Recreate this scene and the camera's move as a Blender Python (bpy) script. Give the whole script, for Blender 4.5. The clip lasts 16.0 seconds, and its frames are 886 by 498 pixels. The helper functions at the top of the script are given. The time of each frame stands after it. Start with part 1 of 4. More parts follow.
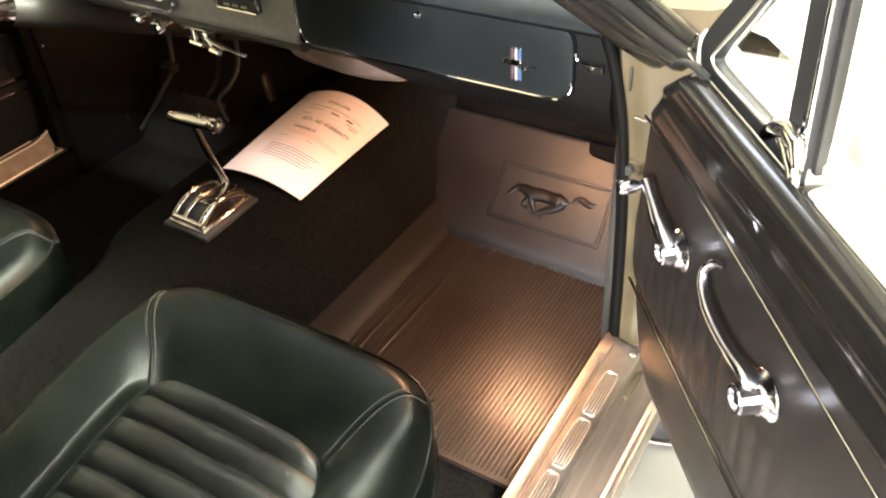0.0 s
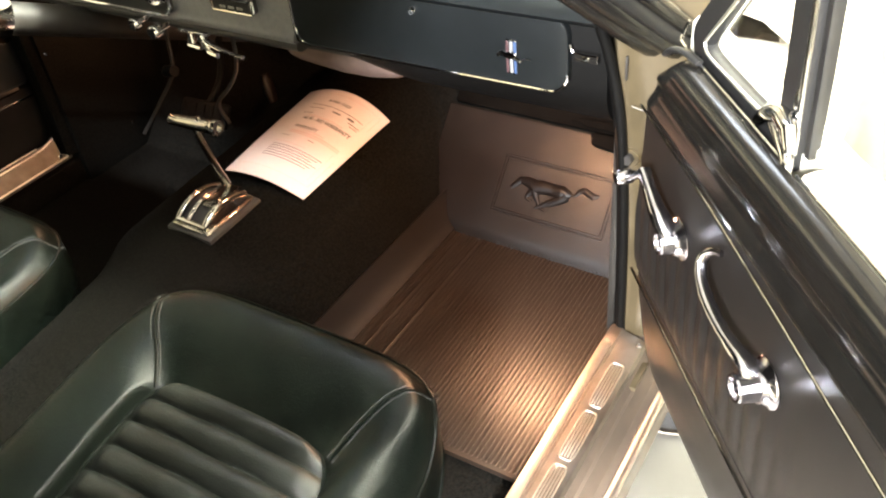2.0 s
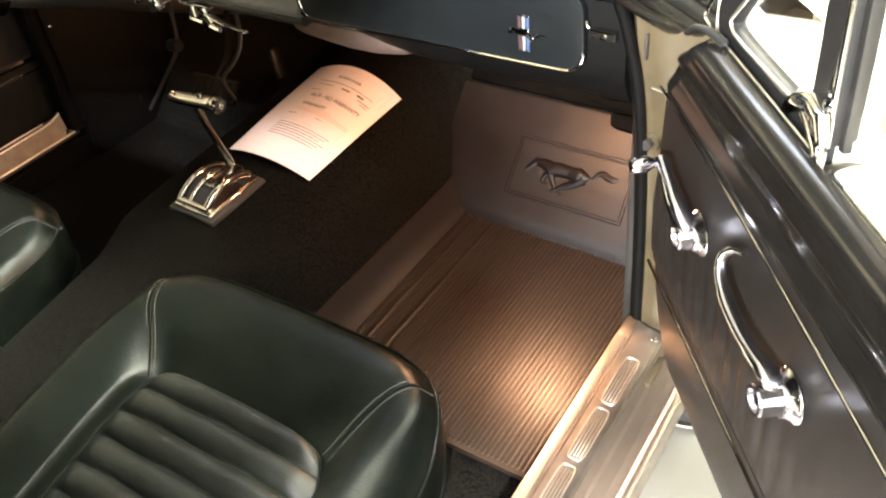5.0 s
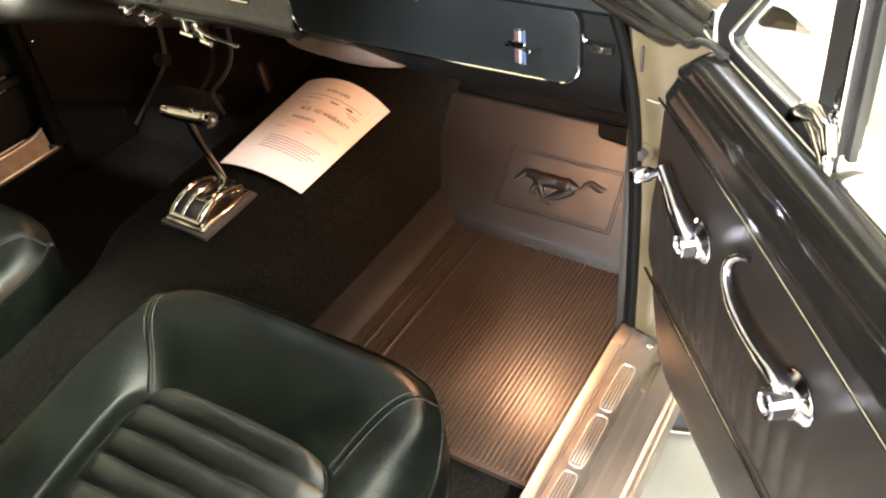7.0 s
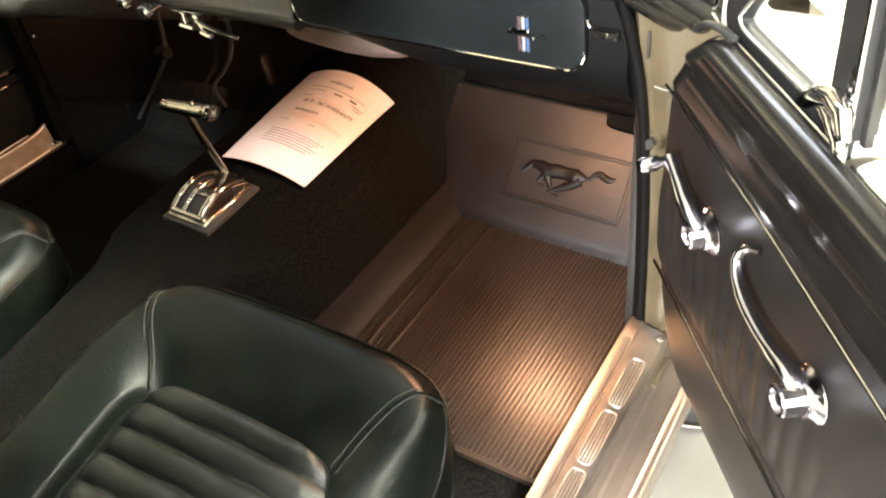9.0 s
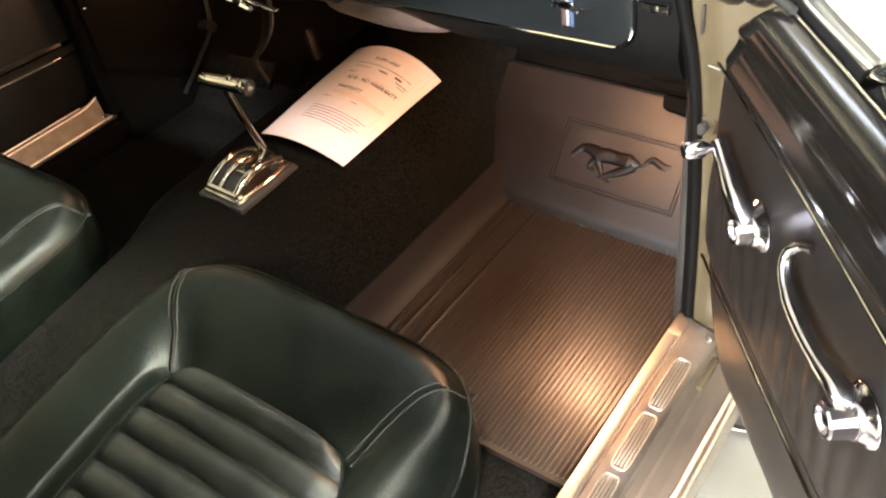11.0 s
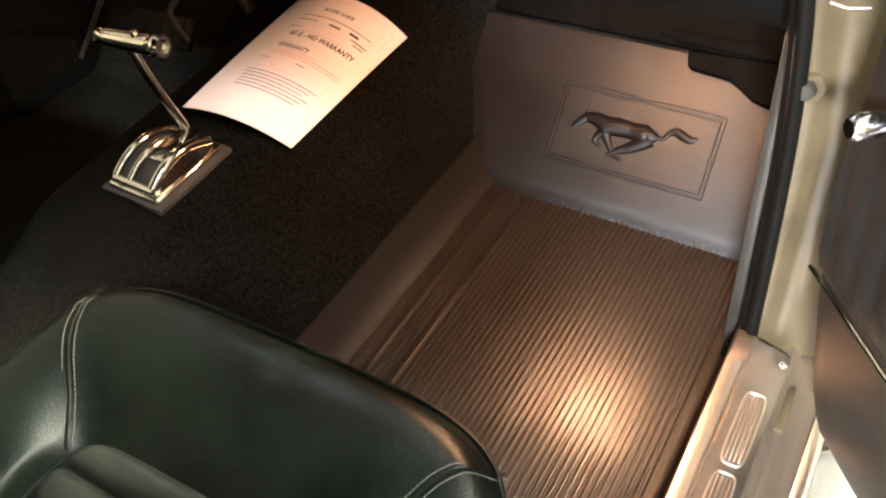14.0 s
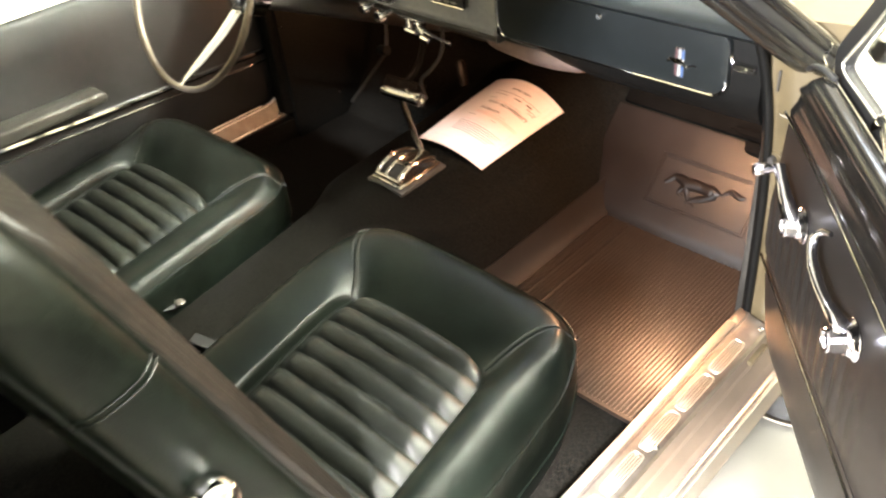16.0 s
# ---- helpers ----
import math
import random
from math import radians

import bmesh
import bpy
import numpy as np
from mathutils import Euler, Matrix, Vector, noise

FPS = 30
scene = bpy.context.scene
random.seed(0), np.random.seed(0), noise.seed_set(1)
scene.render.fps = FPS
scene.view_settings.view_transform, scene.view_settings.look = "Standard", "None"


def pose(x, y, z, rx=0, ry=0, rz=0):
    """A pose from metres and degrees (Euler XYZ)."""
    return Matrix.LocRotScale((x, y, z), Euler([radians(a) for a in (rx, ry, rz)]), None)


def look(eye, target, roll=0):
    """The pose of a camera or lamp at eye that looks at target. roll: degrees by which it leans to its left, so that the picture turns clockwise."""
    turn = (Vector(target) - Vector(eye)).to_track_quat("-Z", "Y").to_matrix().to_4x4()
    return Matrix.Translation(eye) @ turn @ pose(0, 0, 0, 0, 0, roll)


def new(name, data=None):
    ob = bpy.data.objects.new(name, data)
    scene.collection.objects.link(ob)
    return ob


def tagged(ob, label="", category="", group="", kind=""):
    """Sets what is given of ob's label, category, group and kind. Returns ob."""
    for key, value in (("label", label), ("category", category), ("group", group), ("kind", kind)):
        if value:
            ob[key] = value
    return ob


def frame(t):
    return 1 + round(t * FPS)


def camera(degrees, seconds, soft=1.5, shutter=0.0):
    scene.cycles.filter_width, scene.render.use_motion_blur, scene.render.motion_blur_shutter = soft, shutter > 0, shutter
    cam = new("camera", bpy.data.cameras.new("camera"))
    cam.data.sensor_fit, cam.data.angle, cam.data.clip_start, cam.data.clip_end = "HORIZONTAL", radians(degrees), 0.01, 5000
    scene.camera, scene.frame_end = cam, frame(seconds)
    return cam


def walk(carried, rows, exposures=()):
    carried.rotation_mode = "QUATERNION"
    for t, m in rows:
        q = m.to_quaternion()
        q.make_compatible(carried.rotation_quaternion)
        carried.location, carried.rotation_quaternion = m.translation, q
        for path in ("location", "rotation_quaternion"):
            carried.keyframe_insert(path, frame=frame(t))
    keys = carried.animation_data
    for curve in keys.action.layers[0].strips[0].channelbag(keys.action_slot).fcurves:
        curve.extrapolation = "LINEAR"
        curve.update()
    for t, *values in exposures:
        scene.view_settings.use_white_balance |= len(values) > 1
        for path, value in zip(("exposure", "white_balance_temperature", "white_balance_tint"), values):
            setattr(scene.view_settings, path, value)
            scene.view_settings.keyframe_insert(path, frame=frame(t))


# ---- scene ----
cam = camera(55.9, 16.0, soft=2.2, shutter=0.4)
PATH = [
    (0, (0.957, -0.891, 1.291), (0.079, 0.412, 0.054), -4.33),
    (0.5, (0.961, -0.884, 1.291), (0.068, 0.394, 0.038), -5.32),
    (1, (0.963, -0.889, 1.295), (0.069, 0.392, 0.046), -6.02),
    (1.5, (0.968, -0.885, 1.294), (0.073, 0.400, 0.049), -6.50),
    (2, (0.971, -0.880, 1.288), (0.067, 0.400, 0.045), -6.73),
    (2.5, (0.968, -0.878, 1.287), (0.061, 0.400, 0.044), -7.04),
    (3, (0.962, -0.874, 1.283), (0.058, 0.404, 0.039), -7.23),
    (3.5, (0.965, -0.866, 1.274), (0.061, 0.405, 0.023), -7.85),
    (4, (0.967, -0.845, 1.264), (0.050, 0.410, 0.005), -8.01),
    (4.2, (0.965, -0.825, 1.256), (0.039, 0.417, -0.009), -7.76),
    (6.3, (0.939, -0.823, 1.284), (0.021, 0.387, -0.018), -6.85),
    (6.5, (0.933, -0.843, 1.277), (0.034, 0.404, -0.002), -6.52),
    (7, (0.934, -0.847, 1.275), (0.050, 0.418, 0.002), -6.66),
    (7.5, (0.934, -0.842, 1.269), (0.039, 0.415, -0.003), -7.29),
    (8, (0.935, -0.839, 1.270), (0.034, 0.413, -0.003), -7.61),
    (10.5, (0.930, -0.787, 1.230), (-0.020, 0.396, -0.073), -8.96),
    (11, (0.940, -0.767, 1.222), (-0.084, 0.361, -0.074), -10.06),
    (11.5, (0.947, -0.737, 1.212), (-0.107, 0.347, -0.096), -10.40),
    (12, (0.945, -0.729, 1.224), (-0.094, 0.346, -0.105), -10.23),
    (12.5, (0.953, -0.695, 1.205), (-0.021, 0.356, -0.190), -10.32),
    (13, (0.888, -0.637, 1.149), (-0.060, 0.498, -0.198), -8.72),
    (13.5, (0.748, -0.597, 1.084), (-0.142, 0.575, -0.270), -7.86),
    (14, (0.728, -0.620, 1.082), (-0.126, 0.554, -0.294), -7.73),
    (14.5, (0.760, -0.643, 1.110), (-0.082, 0.527, -0.277), -6.13),
    (15, (0.854, -0.716, 1.175), (-0.089, 0.385, -0.202), -6.23),
    (15.5, (0.969, -0.888, 1.294), (-0.097, 0.172, -0.026), -8.78),
    (15.7, (1.031, -0.969, 1.351), (-0.089, 0.091, 0.078), -9.36),
    (16, (1.086, -1.072, 1.380), (-0.091, 0.003, 0.171), -6.69),
]
walk(cam, [(t, look(eye, target, roll)) for t, eye, target, roll in PATH], [(0, 1.40), (10.3, 1.32), (12.2, 1.35), (14.0, 1.35), (15.5, 1.50), (16.0, 1.72)])

# ---- world and lights ----
world = bpy.data.worlds.new("showroom_air")
scene.world = world
world.use_nodes = True
world.node_tree.nodes["Background"].inputs[0].default_value = (1.0, 0.93, 0.82, 1)
world.node_tree.nodes["Background"].inputs[1].default_value = 0.05


def area(name, m, power, colour, sx, sy):
    data = bpy.data.lights.new(name, "AREA")
    data.shape, data.size, data.size_y = "RECTANGLE", sx, sy
    data.energy, data.color = power, colour
    ob = new(name, data)
    ob.matrix_world = m
    return ob


WARM = (1.0, 0.52, 0.27)
CEIL = (1.0, 0.98, 0.97)
COOL = (0.93, 0.96, 1.0)
# unseen area lights, added high round the car to brighten it and the wall
area("added_area_light", look((2.8, -0.9, 3.9), (1.2, -0.6, 0.3)), 80, CEIL, 1.0, 0.4)
area("added_area_light", look((2.3, 2.3, 3.85), (0.6, -0.4, 0.5)), 640, (0.97, 1.0, 0.82), 1.2, 0.6)
area("added_area_light", look((1.7, -5.0, 3.3), (1.2, -1.2, 0)), 860, COOL, 0.7, 0.35)
area("added_area_light", look((1.5, 4.4, 3.9), (1.2, 6.0, 1.4)), 260, (1.0, 0.93, 0.78), 4.0, 0.3)
area("added_area_light", look((-1.5, 2.4, 3.95), (-1.5, 2.4, 0)), 35, (0.80, 0.89, 1.0), 1.8, 0.6)
# spotlight with its pool on the rear of the open door's sill
spot = bpy.data.lights.new("spot_lamp_light", "SPOT")
spot.energy, spot.color, spot.shadow_soft_size = 12000, CEIL, 0.22
spot.spot_size, spot.spot_blend = radians(11), 0.6
new("spot_lamp_light", spot).matrix_world = look((2.3, -2.9, 3.3), (0.83, -0.84, 0.33))
# courtesy lamps under both ends of the dashboard
for x, power in ((0.425, 6.9), (-0.50, 0.95)):
    data = bpy.data.lights.new("courtesy_light", "POINT")
    data.energy, data.color, data.shadow_soft_size = power, WARM, 0.032
    new("courtesy_light", data).location = (x, 0.14, 0.690)


# ---- materials ----
def mat(name, colour, rough=0.5, metal=0.0, grain=0.0, scale=60.0, bump=0.0, bscale=400.0, rvar=0.0, coat=0.0, tint=None, spec=0.5, wrinkle=0.0, span=0.3, coarse=0.12):
    """A surface with colour mottling at two scales, roughness wear and fine relief."""
    m = bpy.data.materials.new(name)
    m.use_nodes = True
    t = m.node_tree
    b = t.nodes["Principled BSDF"]
    b.inputs["Roughness"].default_value = rough
    b.inputs["Metallic"].default_value = metal
    b.inputs["Coat Weight"].default_value = coat
    b.inputs["Coat Roughness"].default_value = 0.08
    b.inputs["Specular IOR Level"].default_value = spec
    co = t.nodes.new("ShaderNodeTexCoord")
    big = t.nodes.new("ShaderNodeTexNoise")
    big.inputs["Scale"].default_value, big.inputs["Detail"].default_value = scale * coarse, 6
    fine = t.nodes.new("ShaderNodeTexNoise")
    fine.inputs["Scale"].default_value, fine.inputs["Detail"].default_value = scale, 8
    t.links.new(co.outputs["Object"], big.inputs["Vector"])
    t.links.new(co.outputs["Object"], fine.inputs["Vector"])
    mix = t.nodes.new("ShaderNodeMath")
    mix.operation = "ADD"
    t.links.new(big.outputs["Fac"], mix.inputs[0])
    t.links.new(fine.outputs["Fac"], mix.inputs[1])
    ramp = t.nodes.new("ShaderNodeMapRange")
    ramp.inputs["From Min"].default_value, ramp.inputs["From Max"].default_value = 1 - span, 1 + span
    t.links.new(mix.outputs[0], ramp.inputs["Value"])
    col = t.nodes.new("ShaderNodeMix")
    col.data_type = "RGBA"
    dark = tint or tuple(c * (1 - grain) for c in colour)
    col.inputs["A"].default_value = (*dark, 1)
    col.inputs["B"].default_value = (*[min(1, c * (1 + grain * 0.6)) for c in colour], 1)
    t.links.new(ramp.outputs["Result"], col.inputs["Factor"])
    t.links.new(col.outputs["Result"], b.inputs["Base Color"])
    if rvar:
        rr = t.nodes.new("ShaderNodeMapRange")
        rr.inputs["From Min"].default_value, rr.inputs["From Max"].default_value = 0.3, 0.7
        rr.inputs["To Min"].default_value, rr.inputs["To Max"].default_value = max(0.02, rough - rvar), min(1, rough + rvar)
        t.links.new(big.outputs["Fac"], rr.inputs["Value"])
        t.links.new(rr.outputs["Result"], b.inputs["Roughness"])
    if bump:
        bn = t.nodes.new("ShaderNodeTexNoise")
        bn.inputs["Scale"].default_value, bn.inputs["Detail"].default_value = bscale, 4
        t.links.new(co.outputs["Object"], bn.inputs["Vector"])
        bp = t.nodes.new("ShaderNodeBump")
        bp.inputs["Strength"].default_value, bp.inputs["Distance"].default_value = bump, 0.001
        t.links.new(bn.outputs["Fac"], bp.inputs["Height"])
        t.links.new(bp.outputs["Normal"], b.inputs["Normal"])
        if wrinkle:
            wn = t.nodes.new("ShaderNodeTexNoise")
            wn.inputs["Scale"].default_value, wn.inputs["Detail"].default_value, wn.inputs["Distortion"].default_value = 38.0, 5, 1.2
            t.links.new(co.outputs["Object"], wn.inputs["Vector"])
            wb = t.nodes.new("ShaderNodeBump")
            wb.inputs["Strength"].default_value, wb.inputs["Distance"].default_value = wrinkle, 0.004
            t.links.new(wn.outputs["Fac"], wb.inputs["Height"])
            t.links.new(wb.outputs["Normal"], bp.inputs["Normal"])
    return m


LEATHER = mat("black_leather", (0.0020, 0.0030, 0.0021), 0.33, grain=0.5, scale=110, bump=0.5, bscale=480, rvar=0.035, spec=0.155, wrinkle=0.06, span=0.2)
# insert leather, a few times paler than the bolsters' leather
INSERT = mat("paler_black_leather", (0.0074, 0.0083, 0.0066), 0.38, grain=0.4, scale=110, bump=0.5, bscale=480, rvar=0.05, spec=0.24, wrinkle=0.05, span=0.2)
CREASED = mat("creased_brown_black_leather", (0.0060, 0.0045, 0.0034), 0.46, grain=0.45, scale=70, bump=0.4, bscale=480, rvar=0.06, spec=0.22, span=0.2)
THREAD = mat("grey_thread", (0.032, 0.033, 0.027), 0.7, grain=0.2)
RUBBER = mat("brown_black_rubber", (0.0118, 0.0074, 0.0046), 0.35, grain=0.4, scale=30, bump=0.05, bscale=500, rvar=0.04, spec=0.74)
GRAINED = mat("grained_brown_black_rubber", (0.0054, 0.0030, 0.0018), 0.37, grain=0.35, scale=45, bump=0.5, bscale=700, rvar=0.07, spec=0.24, wrinkle=0.06)
# darker copy of the grained rubber; its colour holds the relief's shade
EMBOSS = mat("darkened_rubber", (0.0030, 0.0018, 0.0013), 0.42, grain=0.35, scale=45, bump=0.4, bscale=700, rvar=0.06, spec=0.12)
FLANGE = mat("dull_brown_rubber", (0.0052, 0.0034, 0.0024), 0.62, grain=0.35, scale=45, bump=0.4, bscale=700, rvar=0.06, spec=0.2)
CARPET = mat("black_carpet", (0.0049, 0.0045, 0.0037), 0.95, grain=0.85, scale=380, bump=1.0, bscale=600, spec=0.02, span=0.16, coarse=0.6)
CHROME = mat("chrome", (0.70, 0.70, 0.72), 0.06, metal=1.0, grain=0.05, rvar=0.02)
ALU = mat("brushed_aluminium", (0.70, 0.67, 0.62), 0.35, metal=1.0, grain=0.12, scale=50, rvar=0.06, bump=0.02)
# darker violet base puts the chrome's lilac reflections into its colour
SOFTCHROME = mat("dulled_violet_tinted_chrome", (0.45, 0.435, 0.48), 0.13, metal=1.0, grain=0.08, rvar=0.04)
DARKCHROME = mat("worn_dark_chrome", (0.46, 0.43, 0.39), 0.12, metal=1.0, grain=0.1, rvar=0.04)
# darker, warmer aluminium: the mat's brown reflection is put into the colour
SATIN = mat("satin_aluminium", (0.30, 0.265, 0.235), 0.38, metal=1.0, grain=0.25, scale=40, rvar=0.1, bump=0.03)
# dark brown base stands in for dim surroundings mirrored in matt metal
DULL = mat("dull_dark_reflection_metal", (0.16, 0.135, 0.11), 0.5, metal=1.0, grain=0.3, scale=45, rvar=0.1, bump=0.04)
# paler aluminium: the light caught by ribs and strip is put into the colour
RIBBED = mat("ribbed_aluminium", (0.58, 0.53, 0.45), 0.46, metal=1.0, grain=0.12, scale=60, rvar=0.06)
SILLPAINT = mat("dull_tan_paint", (0.072, 0.051, 0.035), 0.62, grain=0.2, scale=25, rvar=0.06, bump=0.05, bscale=150)
JAMB = mat("beige_paint", (0.060, 0.045, 0.024), 0.38, grain=0.34, scale=25, rvar=0.08, bump=0.05, bscale=150)
BLACKPAINT = mat("gloss_black_paint", (0.0095, 0.0085, 0.0075), 0.18, grain=0.3, scale=20, rvar=0.03, bump=0.06, bscale=120)
DOORVINYL = mat("black_door_vinyl", (0.0105, 0.0098, 0.0100), 0.40, grain=0.3, scale=50, bump=0.25, bscale=800, rvar=0.05, spec=0.3)
TRIMVINYL = mat("black_trim_vinyl", (0.011, 0.0095, 0.0085), 0.36, grain=0.3, scale=50, bump=0.25, bscale=800, rvar=0.05, spec=0.4)
VINYL = mat("black_vinyl", (0.026, 0.0235, 0.0205), 0.34, grain=0.3, scale=50, bump=0.25, bscale=800, rvar=0.06)
DASHPAD = mat("black_dash_pad", (0.0055, 0.0066, 0.0070), 0.38, grain=0.2, scale=60, bump=0.3, bscale=900, spec=0.22)
DASHLOWER = mat("matt_black_vinyl", (0.0026, 0.0024, 0.0022), 0.55, grain=0.3, scale=60, bump=0.3, bscale=900, spec=0.09)
# near black without sheen, stands in for the shade under the dashboard
SHADEBLACK = mat("sheenless_shade_black", (0.0020, 0.0017, 0.0014), 0.95, grain=0.5, scale=300, bump=0.6, bscale=600, spec=0.02)
DASHMETAL = mat("dark_grey_dash_paint", (0.125, 0.125, 0.130), 0.40, grain=0.2, scale=120, bump=0.3, bscale=1200)
PLASTIC = mat("black_plastic", (0.024, 0.021, 0.019), 0.5, grain=0.3, bump=0.1)
WEATHER = mat("black_rubber_seal", (0.0115, 0.0110, 0.0108), 0.45, grain=0.3, bump=0.15, bscale=300)
PAPER = mat("white_paper", (0.61, 0.54, 0.54), 0.8, grain=0.03, scale=60)
INK = mat("grey_ink", (0.055, 0.045, 0.045), 0.8, grain=0.1)
PALEINK = mat("pale_red_ink", (0.60, 0.42, 0.40), 0.8, grain=0.1)
HEATER = mat("grey_heater_case", (0.13, 0.085, 0.070), 0.6, grain=0.2, bump=0.15)
CREAM = mat("cream_wall_paint", (0.78, 0.70, 0.52), 0.8, grain=0.06, scale=10, bump=0.1, bscale=60)
CEILING = mat("white_ceiling_paint", (0.72, 0.70, 0.65), 0.9, grain=0.04, scale=10)
CONCRETE = mat("polished_grey_concrete", (0.082, 0.077, 0.068), 0.14, grain=0.1, scale=12, rvar=0.08, bump=0.03, bscale=40)
BODYPAINT = mat("pale_champagne_paint", (0.80, 0.76, 0.64), 0.25, grain=0.04, scale=30, coat=0.4)
RED = mat("red_enamel", (0.055, 0.03, 0.032), 0.25, grain=0.05)
BLUE = mat("blue_enamel", (0.04, 0.065, 0.13), 0.25, grain=0.05)
WHITE = mat("white_enamel", (0.17, 0.17, 0.17), 0.3, grain=0.05)
GLASS = bpy.data.materials.new("clear_glass")
GLASS.use_nodes = True
gb = GLASS.node_tree.nodes["Principled BSDF"]
gb.inputs["Transmission Weight"].default_value, gb.inputs["Roughness"].default_value, gb.inputs["IOR"].default_value = 1.0, 0.0, 1.45


# ---- mesh helpers ----
def thing(name, label, category, group="", kind="", at=(0, 0, 0)):
    ob = new(name)
    ob.location = at
    return tagged(ob, label, category, group, kind)


def part(name, geo, material, parent=None, label="", smooth=True, angle=40):
    """Links a bmesh, or (vertices, faces), as one mesh object."""
    me = bpy.data.meshes.new(name)
    if isinstance(geo, tuple):
        me.from_pydata([tuple(v) for v in geo[0]], [], geo[1])
    else:
        geo.to_mesh(me)
        geo.free()
    me.materials.append(material)
    if smooth:
        me.shade_smooth()
        me.set_sharp_from_angle(angle=radians(angle))
    me.update()
    ob = new(name, me)
    if parent is not None:
        ob.parent = parent
        bpy.context.view_layer.update()
        ob.matrix_parent_inverse = parent.matrix_world.inverted()
    if label:
        ob["label"] = label
    return ob


def solo(name, geo, material, label, category, group="", kind="", smooth=True):
    return tagged(part(name, geo, material, None, "", smooth), label, category, group, kind)


def box(lo, hi, bevel=0.0, seg=2, m=None):
    bm = bmesh.new()
    bmesh.ops.create_cube(bm, size=1)
    c, d = (Vector(lo) + Vector(hi)) / 2, Vector(hi) - Vector(lo)
    bmesh.ops.transform(bm, matrix=Matrix.Translation(c) @ Matrix.Diagonal((*d, 1)), verts=bm.verts)
    if bevel:
        bmesh.ops.bevel(bm, geom=bm.edges[:], offset=bevel, segments=seg, profile=0.5, affect="EDGES")
    if m is not None:
        bmesh.ops.transform(bm, matrix=m, verts=bm.verts)
    return bm


def loft(rows, closed=True, cap=True):
    """Joins rows of equally many points; closed: each row is a ring."""
    n = len(rows[0])
    vs = [p for r in rows for p in r]
    fs = []
    for i in range(len(rows) - 1):
        for j in range(n if closed else n - 1):
            k = (j + 1) % n
            fs.append((i * n + j, i * n + k, (i + 1) * n + k, (i + 1) * n + j))
    if closed and cap:
        fs.append(tuple(range(n - 1, -1, -1)))
        fs.append(tuple((len(rows) - 1) * n + j for j in range(n)))
    return vs, fs


def tube(path, r, sides=10, cap=True, flat=1.0):
    """A round bar along a path; r may be one radius or one for each point."""
    pts = [Vector(p) for p in path]
    rr = r if isinstance(r, (list, tuple)) else [r] * len(pts)
    rows, up = [], None
    for i, p in enumerate(pts):
        d = (pts[min(i + 1, len(pts) - 1)] - pts[max(i - 1, 0)]).normalized()
        if up is None:
            up = Vector((0, 0, 1)) if abs(d.z) < 0.9 else Vector((1, 0, 0))
        a = d.cross(up).normalized()
        up = a.cross(d).normalized()
        rows.append([p + rr[i] * (math.cos(q) * a + flat * math.sin(q) * up) for q in (2 * math.pi * k / sides for k in range(sides))])
    return loft(rows, True, cap)


def curve(points, n=8, closed=False):
    """A smooth line through the points (Catmull-Rom)."""
    P = [Vector(p) for p in points]
    out, m = [], len(P)
    for i in range(m if closed else m - 1):
        if closed:
            a, b, c, d = P[i - 1], P[i], P[(i + 1) % m], P[(i + 2) % m]
        else:
            a, b, c, d = P[max(i - 1, 0)], P[i], P[i + 1], P[min(i + 2, m - 1)]
        for k in range(n):
            t = k / n
            out.append(0.5 * (2 * b + (c - a) * t + (2 * a - 5 * b + 4 * c - d) * t * t + (3 * b - a - 3 * c + d) * t ** 3))
    if not closed:
        out.append(P[-1])
    return out


def lathe(profile, m, sides=32):
    """Turns (radius, height) round the z axis, then places it by m."""
    rows = [[m @ Vector((max(r, 1e-4) * math.cos(a), max(r, 1e-4) * math.sin(a), h)) for a in (2 * math.pi * k / sides for k in range(sides))] for r, h in profile]
    return loft(rows)


def prism(poly, lo, hi, place):
    """A flat outline (a, b) pushed from depth lo to hi; place(a, b, depth) gives the point."""
    n = len(poly)
    vs = [place(a, b, lo) for a, b in poly] + [place(a, b, hi) for a, b in poly]
    fs = [tuple(range(n - 1, -1, -1)), tuple(range(n, 2 * n))]
    fs += [(i, (i + 1) % n, n + (i + 1) % n, n + i) for i in range(n)]
    return vs, fs


def bevelled(geo, offset, seg=2, angle=30):
    bm = bmesh.new()
    vs = [bm.verts.new(v) for v in geo[0]]
    for f in geo[1]:
        bm.faces.new([vs[i] for i in f])
    bmesh.ops.recalc_face_normals(bm, faces=bm.faces)
    es = [e for e in bm.edges if len(e.link_faces) == 2 and e.calc_face_angle(0) > radians(angle)]
    bmesh.ops.bevel(bm, geom=es, offset=offset, segments=seg, profile=0.5, affect="EDGES", clamp_overlap=True)
    return bm


def merged(*geos):
    vs, fs = [], []
    for v, f in geos:
        o = len(vs)
        vs += list(v)
        fs += [tuple(i + o for i in q) for q in f]
    return vs, fs


